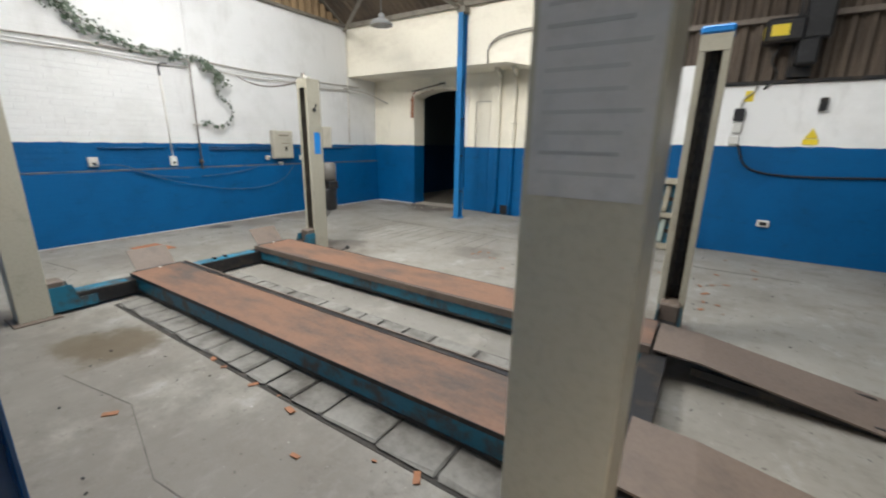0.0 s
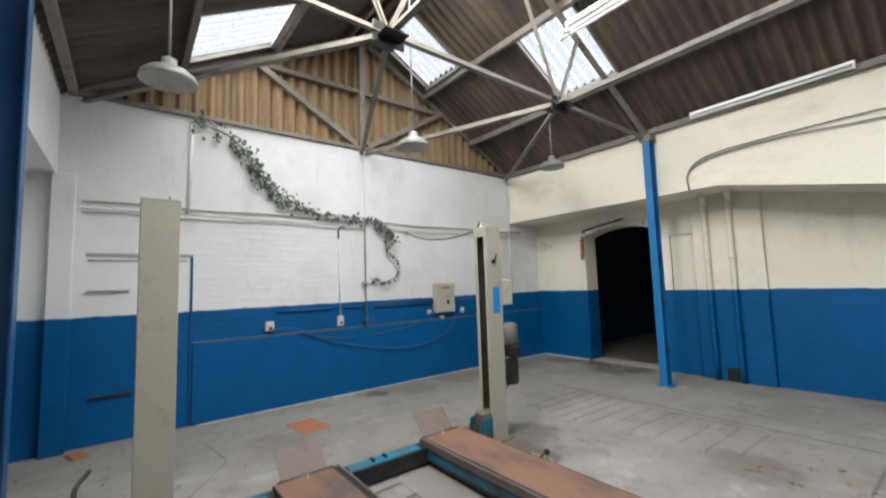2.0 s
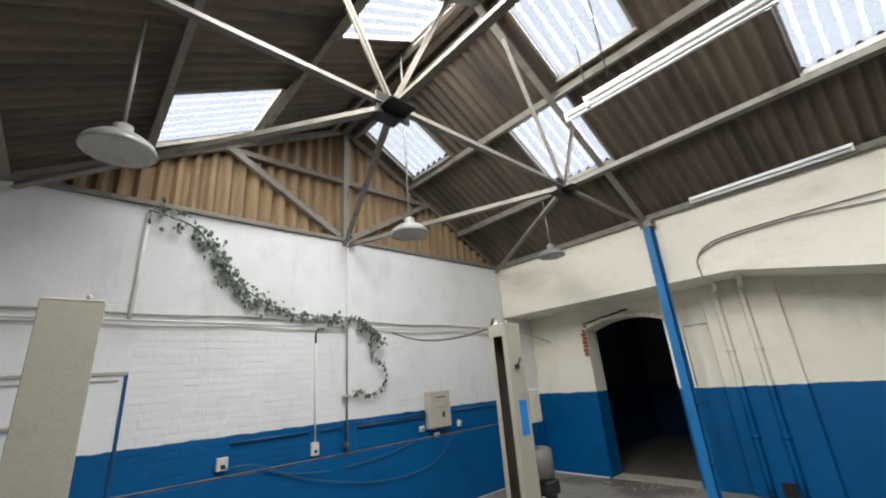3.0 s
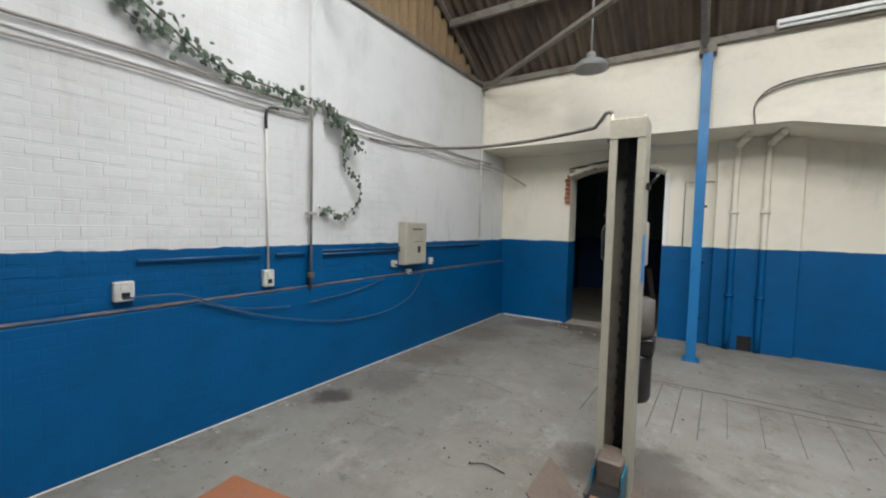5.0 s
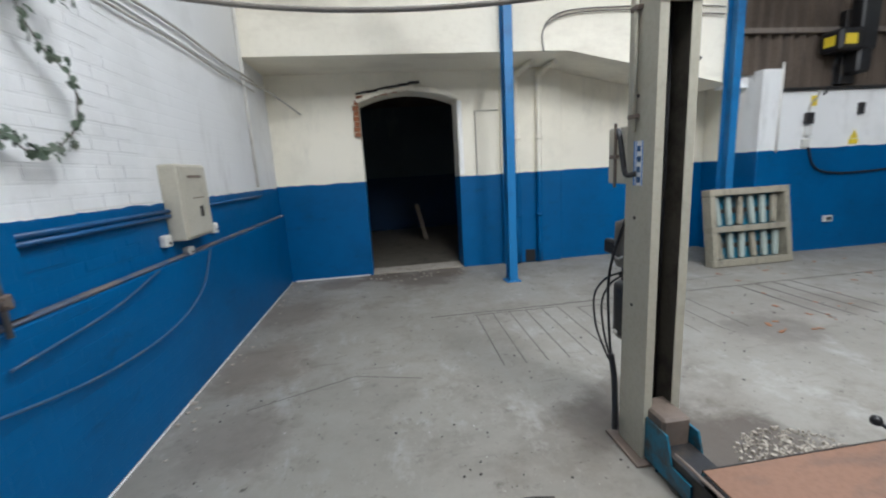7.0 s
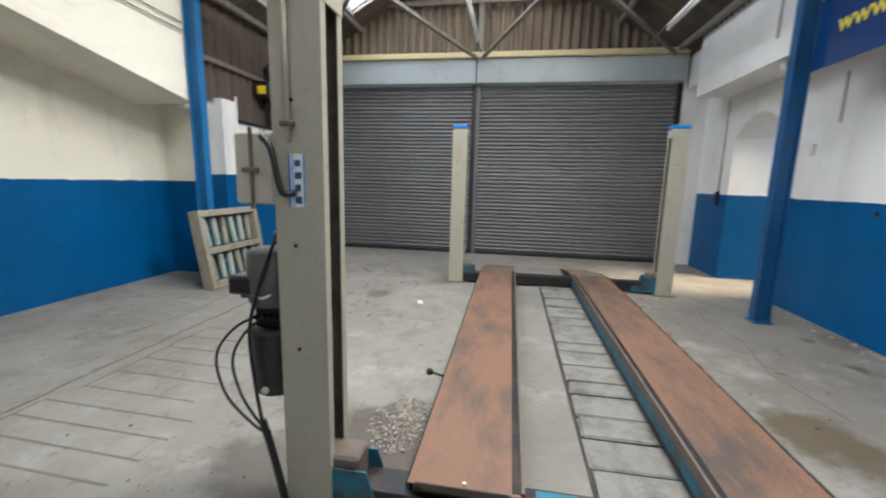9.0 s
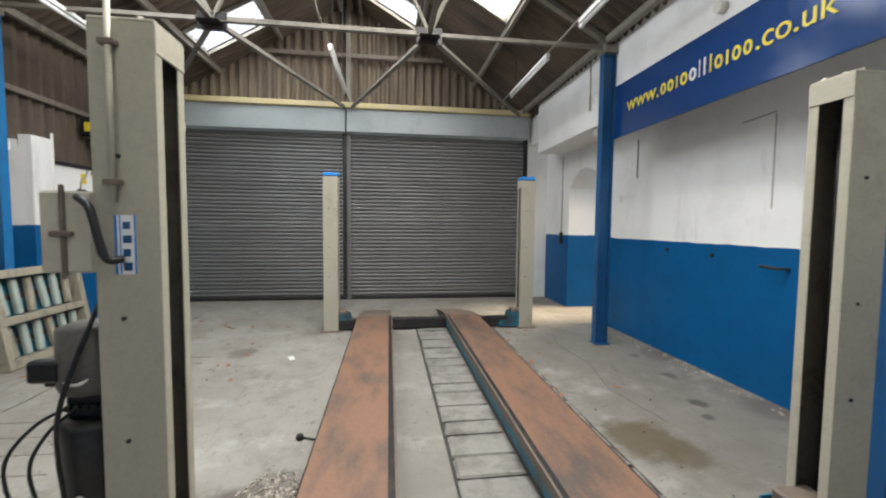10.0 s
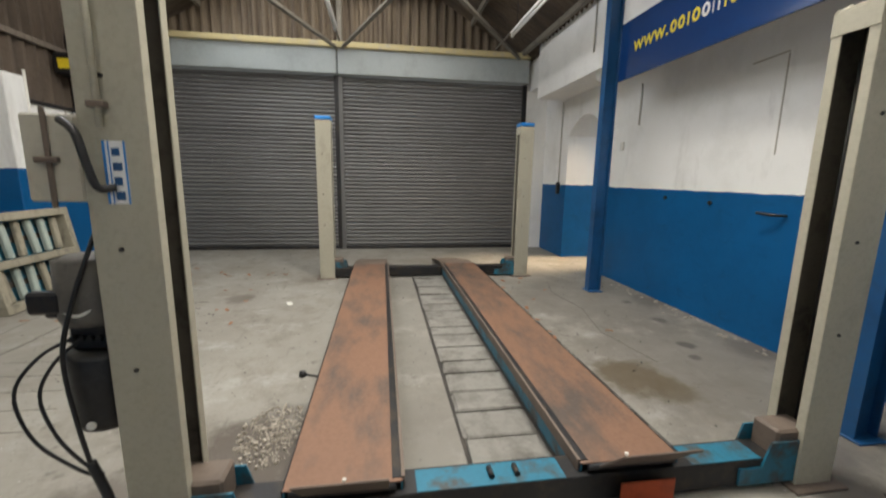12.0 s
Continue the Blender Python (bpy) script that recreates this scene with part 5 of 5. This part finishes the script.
for i, p in enumerate(trail):
    f = i / len(trail)
    dense = 4 if f < 0.12 else 9 if f < 0.42 else 3 if f < 0.55 else 4 if f < 0.8 else 7
    for k in range(dense):
        spread = 0.10 if f < 0.45 else 0.055
        leaf((p.x + rng.uniform(0, 0.06), p.y + rng.gauss(0, spread * 0.7), p.z + rng.gauss(-0.015, spread * 0.7)), rng.uniform(0.02, 0.05))
for p in tail + side:
    for k in range(2):
        leaf((p.x + rng.uniform(0, 0.02), p.y + rng.gauss(0, 0.022), p.z + rng.gauss(0, 0.02)), rng.uniform(0.018, 0.036))
tagged(raw("leaves", verts, faces, leaf_mat, ivy), kind="stuff")

# ---------------------------------------------------------------- north wall services
for x in (-3.86, -3.52):
    e = thing("drain_pipe", x, 7.965, 0, "painted drain pipe, blue below and cream above", "pipe", "drain pipes")
    part("pipe", sweep(bmesh.new(), smooth_path([(0, 0, 0.02), (0, 0, 1.5), (0, 0, 2.74), (0.02, -0.04, 2.82), (0.06, -0.16, 2.87), (0.10, -0.40, 2.89)], 5), 0.040, 10), wall_n_mat, e)
    for z in (0.75, 1.9):
        part("collar", sweep(bmesh.new(), [(0, 0, z), (0, 0, z + 0.04)], 0.055, 10), wall_n_mat, e)
structure(part("pilaster_north", cuboid(-4.08, 8.02, 0.0, -3.13, 8.1, 2.93, bevel=0.01), wall_n_mat), "cream over blue shallow pilaster", "pilaster")
# solid block, black for the dark inside of a hole that is not cut
tagged(part("air_hole", cuboid(-3.74, 8.008, 0.015, -3.58, 8.019, 0.21, bevel=0.003), black_mat), "small black block in place of a dark wall-foot hole", "vent")
tagged(part("wall_patch_frame", sweep(bmesh.new(), [(-4.46, 8.09, 1.43), (-4.46, 8.09, 2.36), (-4.10, 8.09, 2.36)], 0.009, 6), conduit_mat), "thin conduit bent round a wall corner", "conduit")
for z0, z1, r in ((3.40, 3.42, 0.012), (3.36, 3.33, 0.012)):
    tagged(part("upper_cable", sweep(bmesh.new(), smooth_path([(-3.75, 7.17, 2.92), (-3.76, 7.17, 3.15), (-3.62, 7.17, z0 - 0.08), (-3.3, 7.17, z0), (-2.6, 7.17, z0 + 0.03), (-1.9, 7.17, z1 + 0.02), (-1.25, 7.17, z1)]), r * 0.75, 6), dusty_hose), "grey cable strung along the cream wall", "cable", "upper cables")


def fitting(x0, x1, y, z, label="unlit white fluorescent batten under the roof"):
    e = thing("strip_light", (x0 + x1) / 2, y, z, label, "strip light", "strip lights")
    h = (x1 - x0) / 2
    part("batten", cuboid(-h, -0.03, 0.0, h, 0.03, 0.045, bevel=0.005), tube_mat, e)
    part("tube", sweep(bmesh.new(), [(-h + 0.03, 0, -0.03), (h - 0.03, 0, -0.03)], 0.018, 10), tube_mat, e)
    for s in (-1, 1):
        part("end_cap", cuboid(s * (h - 0.015) - 0.015, -0.022, -0.05, s * (h - 0.015) + 0.015, 0.022, 0.002, bevel=0.004), plastic_mat, e)
        part("hanger", sweep(bmesh.new(), [(s * h * 0.7, 0, 0.045), (s * h * 0.7, 0, max(0.1, roof_z(y) - z - 0.05))], 0.006, 6), dark_steel, e)
    return e


fitting(-3.25, -1.85, 0.75, 3.80)
fitting(-0.98, 0.62, 0.77, 3.80)
fitting(-3.35, -1.88, 3.66, 3.92)
fitting(-0.55, 1.25, 3.62, 3.92)
fitting(-3.62, -1.89, 7.08, 4.0)
fitting(-3.84, -2.05, 4.27, 4.32)
fitting(-1.55, -0.6, 6.35, 3.85)
tagged(part("light_rail", sweep(bmesh.new(), [(-1.9, 3.65, 3.975), (2.1, 3.63, 3.975)], 0.013, 6), truss_mat), "long thin steel rail carrying strip lights", "light rail", "light rails")
tagged(part("light_rail", sweep(bmesh.new(), [(-4.2, 0.75, 3.86), (1.6, 0.77, 3.86)], 0.013, 6), truss_mat), "long thin steel rail carrying strip lights", "light rail", "light rails")


def pendant(x, y, z, label="grey enamel dish lamp, unlit, hanging from roof"):
    e = thing("pendant_lamp", x, y, z, label, "pendant lamp", "pendant lamps")
    part("shade", turned(bmesh.new(), [(0.20, -0.07), (0.205, -0.065), (0.19, -0.02), (0.14, 0.025), (0.075, 0.05), (0.055, 0.06), (0.055, 0.12), (0.02, 0.14)], 0, 0, 24), shade_mat, e)
    part("reflector", turned(bmesh.new(), [(0.197, -0.068), (0.18, -0.03), (0.13, 0.012), (0.06, 0.035), (0.0, 0.035)], 0, 0, 24), plastic_mat, e, "dusty white inside of the shade")
    part("stem", sweep(bmesh.new(), [(0, 0, 0.13), (0, 0, roof_z(y) - z - 0.06)], 0.012, 8), shade_mat, e)
    return e


pendant(-5.07, 0.80, 3.38)
pendant(-5.40, 3.34, 3.42)
pendant(-5.42, 6.15, 3.60)

# ---------------------------------------------------------------- side wall by the shutters
motor = thing("shutter_motor", 0.72, 7.14, 2.42, "black shutter drive unit mounted on brown sheeting", "motor unit")
part("mounting_plate", cuboid(-0.10, 0.02, -0.02, 0.14, 0.12, 0.95, bevel=0.006), dark_steel, motor)
part("drive_housing", cuboid(-0.42, -0.20, 0.38, -0.02, 0.10, 0.66, bevel=0.03), dark_steel, motor)
part("gear_case", cuboid(-0.06, -0.16, 0.10, 0.16, 0.05, 0.42, bevel=0.03), black_mat, motor)
part("chain_guard", cuboid(-0.04, -0.14, 0.40, 0.24, 0.04, 1.10, bevel=0.025), black_mat, motor)
part("warning_label", cuboid(-0.36, -0.206, 0.45, -0.18, -0.2005, 0.58), yellow_sign, motor, "yellow warning label")
part("warning_label", cuboid(-0.424, -0.12, 0.45, -0.4205, 0.03, 0.58), yellow_sign, motor, "yellow warning label")
part("cable", sweep(bmesh.new(), smooth_path([(-0.2, -0.02, 0.38), (-0.28, -0.02, 0.2), (-0.2, 0.02, 0.02), (-0.3, 0.04, -0.15)]), 0.012, 6), black_mat, motor)
sw = thing("shutter_switch", 0.20, 7.2, 1.85, "grey and black shutter control switches on wall", "switch")
part("isolator", cuboid(-0.06, -0.06, 0.02, 0.06, 0.0, 0.18, bevel=0.008), dark_steel, sw)
part("push_buttons", cuboid(-0.05, -0.05, -0.14, 0.05, 0.0, -0.01, bevel=0.008), plastic_mat, sw)
part("junction_box", cuboid(-0.07, -0.04, -0.30, 0.05, 0.0, -0.19, bevel=0.006), plastic_mat, sw)
part("conduit", sweep(bmesh.new(), smooth_path([(0.0, -0.02, 0.18), (0.02, -0.02, 0.3), (0.12, -0.02, 0.40), (0.14, -0.02, 0.5)]), 0.010, 6), conduit_mat, sw)
ws = thing("warning_sign", 1.02, 7.195, 1.56, "small yellow warning sign with triangle", "sign", "warning signs")
part("plate", cuboid(-0.08, -0.005, 0.0, 0.08, 0.0, 0.07, bevel=0.001), yellow_sign, ws)
bm = bmesh.new()
v = [bm.verts.new(c) for c in ((-0.07, -0.004, 0.08), (0.07, -0.004, 0.08), (0.0, -0.004, 0.21), (-0.07, 0.0, 0.08), (0.07, 0.0, 0.08), (0.0, 0.0, 0.21))]
for q in ((0, 1, 2), (5, 4, 3), (0, 3, 4, 1), (1, 4, 5, 2), (2, 5, 3, 0)):
    bm.faces.new([v[i] for i in q])
part("triangle", bm, yellow_sign, ws)
os_ = thing("warning_sign", 0.28, 7.195, 2.12, "small orange warning sign on white wall", "sign", "warning signs")
part("plate", cuboid(-0.05, -0.004, 0.0, 0.05, 0.0, 0.14, bevel=0.001), yellow_sign, os_)
tagged(part("wall_box", cuboid(1.02, 7.15, 1.98, 1.10, 7.2, 2.14, bevel=0.006), dark_steel), "small dark grey box on the white wall", "box")
e = thing("wall_socket", 0.72, 7.2, 0.47, "white twin socket low on the blue wall", "socket", "wall sockets")
part("back_box", cuboid(-0.07, -0.04, -0.04, 0.07, 0.0, 0.05, bevel=0.006), plastic_mat, e)
part("pin_holes", cuboid(-0.04, -0.043, -0.02, 0.04, -0.04, 0.03), dark_steel, e)
tagged(part("low_cable", sweep(bmesh.new(), smooth_path([(0.25, 7.18, 1.55), (0.4, 7.18, 1.25), (0.8, 7.18, 1.15), (1.6, 7.18, 1.16), (2.3, 7.18, 1.2)]), 0.014, 6), black_mat), "black cable along the blue low wall", "cable")
tagged(part("poly_sheet_scrap", cuboid(2.184, 6.68, 3.30, 2.194, 6.88, 3.46, bevel=0.004), plastic_mat), "torn pale plastic scrap hanging at the shutter", "plastic scrap")

tagged(part("pier_conduit", sweep(bmesh.new(), [(-0.337, 7.125, 1.50), (-0.337, 7.125, 2.70)], 0.016, 8), white_pipe), "white conduit standing up the brick pier", "conduit")

# ---------------------------------------------------------------- wooden rack against the column
rack = thing("wooden_rack", -0.93, 6.78, 0, "weathered wooden frame with two rows of slats, leaning", "wooden frame")
tilt = pose(0, 0, 0, -9, 0, 0)
for z0, z1 in ((0.0, 0.09), (0.47, 0.55), (0.97, 1.06)):
    part("rail", cuboid(-0.61, -0.06, z0, 0.61, 0.10, z1, bevel=0.006, m=tilt), crate_mat, rack)
for x in (-0.61, 0.53):
    part("stile", cuboid(x, -0.058, 0.09, x + 0.08, 0.098, 0.47, bevel=0.005, m=tilt), crate_mat, rack)
    part("stile", cuboid(x, -0.058, 0.55, x + 0.08, 0.098, 0.97, bevel=0.005, m=tilt), crate_mat, rack)
for row, z0, z1 in ((0, 0.09, 0.47), (1, 0.55, 0.97)):
    for i in range(6):
        x = -0.50 + i * 0.175
        m = tilt @ pose(x + 0.05, 0.03, (z0 + z1) / 2, 0, (i * 37 % 11) - 5, 0)
        part("slat", cuboid(-0.034, -0.03, -(z1 - z0) / 2 + 0.012, 0.038, 0.03, (z1 - z0) / 2 - 0.012, bevel=0.012, m=m), cloth_mat if (i + row) % 3 else crate_mat, rack)
    part("back_bar", cuboid(-0.53, 0.07, (z0 + z1) / 2 - 0.03, 0.53, 0.09, (z0 + z1) / 2 + 0.03, m=tilt), joint_mat, rack)
    part("panel", cuboid(-0.53, 0.092, z0, 0.53, 0.098, z1, m=tilt), teal_mat, rack, "dark blue-green backing panel")

# ---------------------------------------------------------------- south side
tagged(part("leaning_timber", bar(bmesh.new(), (-4.20, 0.03, 0.0), (-4.255, -0.01, 1.05), 0.07, 0.035), timber_mat), "grey weathered timber leaning on the blue column", "timber")
tagged(part("iron_pipe", sweep(bmesh.new(), [(-5.9, -0.35, 0.05), (-5.4, 0.05, 0.05)], 0.05, 10), dark_steel), "dark iron pipe lying on the floor", "pipe")
tagged(part("bent_rod", sweep(bmesh.new(), smooth_path([(-5.5, 0.12, 0.02), (-5.7, 0.28, 0.03), (-5.85, 0.30, 0.12), (-5.95, 0.38, 0.2)]), 0.018, 8), dark_steel), "bent rusty rod lying on the floor", "rod")
tagged(part("cardboard_scrap", cuboid(-0.1, -0.07, 0.0, 0.1, 0.07, 0.03, bevel=0.008, m=pose(-7.1, 0.22, 0.0, 0, 6, 25)), leaf_litter), "orange-brown cardboard scrap by the wall", "cardboard")
tagged(part("round_detector", sweep(bmesh.new(), [(-2.9, -0.07, 3.5), (-2.9, 0.0, 3.5)], 0.05, 12), plastic_mat), "small white round detector above the sign", "detector")
for x, z0, z1 in ((-0.55, 3.25, 3.95), (-0.94, 2.25, 2.78)):
    y = -0.05 if z0 > 3 else -0.58
    tagged(part("thin_conduit", sweep(bmesh.new(), [(x, y, z0), (x, y, z1)], 0.011, 6), conduit_mat), "thin grey conduit on the white wall", "conduit", "thin conduits")
tagged(part("bulkhead_lamp", turned(bmesh.new(), [(0.0, 2.86), (0.05, 2.87), (0.075, 2.92), (0.08, 3.0)], -0.55, -0.2, 14), plastic_mat), "round white lamp under the overhang", "lamp")
tagged(part("door_conduit", sweep(bmesh.new(), [(1.5, -0.58, 1.45), (1.5, -0.58, 2.95)], 0.011, 6), conduit_mat), "thin conduit beside the arched doorway", "conduit")
tagged(part("hanging_switch", cuboid(1.46, -0.6, 1.22, 1.54, -0.54, 1.45, bevel=0.01), black_mat), "black switch hanging beside the doorway", "switch")
tagged(part("red_switch", cuboid(-0.62, -0.6, 1.93, -0.55, -0.57, 2.05, bevel=0.006), plastic_mat), "small grey switch on the stained wall", "switch")
for x, z in ((-2.3, 1.28), (-1.6, 1.30)):
    tagged(part("wall_plug", sweep(bmesh.new(), [(x, -0.6, z), (x, -0.58, z)], 0.022, 8), dark_steel), "small black plug in the blue wall", "plug", "wall plugs")
tagged(part("wall_hook", sweep(bmesh.new(), smooth_path([(-3.15, -0.6, 1.22), (-3.1, -0.52, 1.22), (-2.95, -0.5, 1.23)]), 0.014, 6), dark_steel), "dark steel hook on the blue wall", "hook")
bm = bar(bmesh.new(), (-2.95, -0.596, 2.62), (-2.60, -0.596, 2.60), 0.012, 0.012)
bar(bm, (-2.95, -0.596, 2.60), (-2.95, -0.596, 1.75), 0.008, 0.008)
tagged(part("wall_crack", bm, conduit_mat), "cracked plaster line in the white wall", "crack")


# ---------------------------------------------------------------- raised bricks of the white wall, nearest stretch
wall_west = bpy.data.objects["wall_west"]
rng = random.Random(21)
brick_meshes = []
for k in range(6):
    bm = bmesh.new()
    box(bm, 0.0, -0.1172, -0.036, 0.0022, 0.1172, 0.036, bevel=0.0012)
    for v in bm.verts:
        v.co.z += rng.uniform(-0.004, 0.003)
        if v.co.x > 0.0015:
            v.co.x += rng.uniform(-0.001, 0.001)
    me = bpy.data.meshes.new("brick")
    bm.to_mesh(me)
    bm.free()
    me.materials.append(wall_w_mat)
    brick_meshes.append(me)
for row in range(20):
    z = 1.07 + row * 0.078
    for col in range(15):
        y = 1.38 + col * 0.235 + (0.1175 if row % 2 else 0)
        if 3.55 < y + 0.11 and y - 0.11 < 3.82 or y > 4.9:
            continue
        if rng.random() < 0.12:
            continue
        o = new("brick", brick_meshes[rng.randrange(6)])
        o.parent = wall_west
        o.location = (XW, y, z)
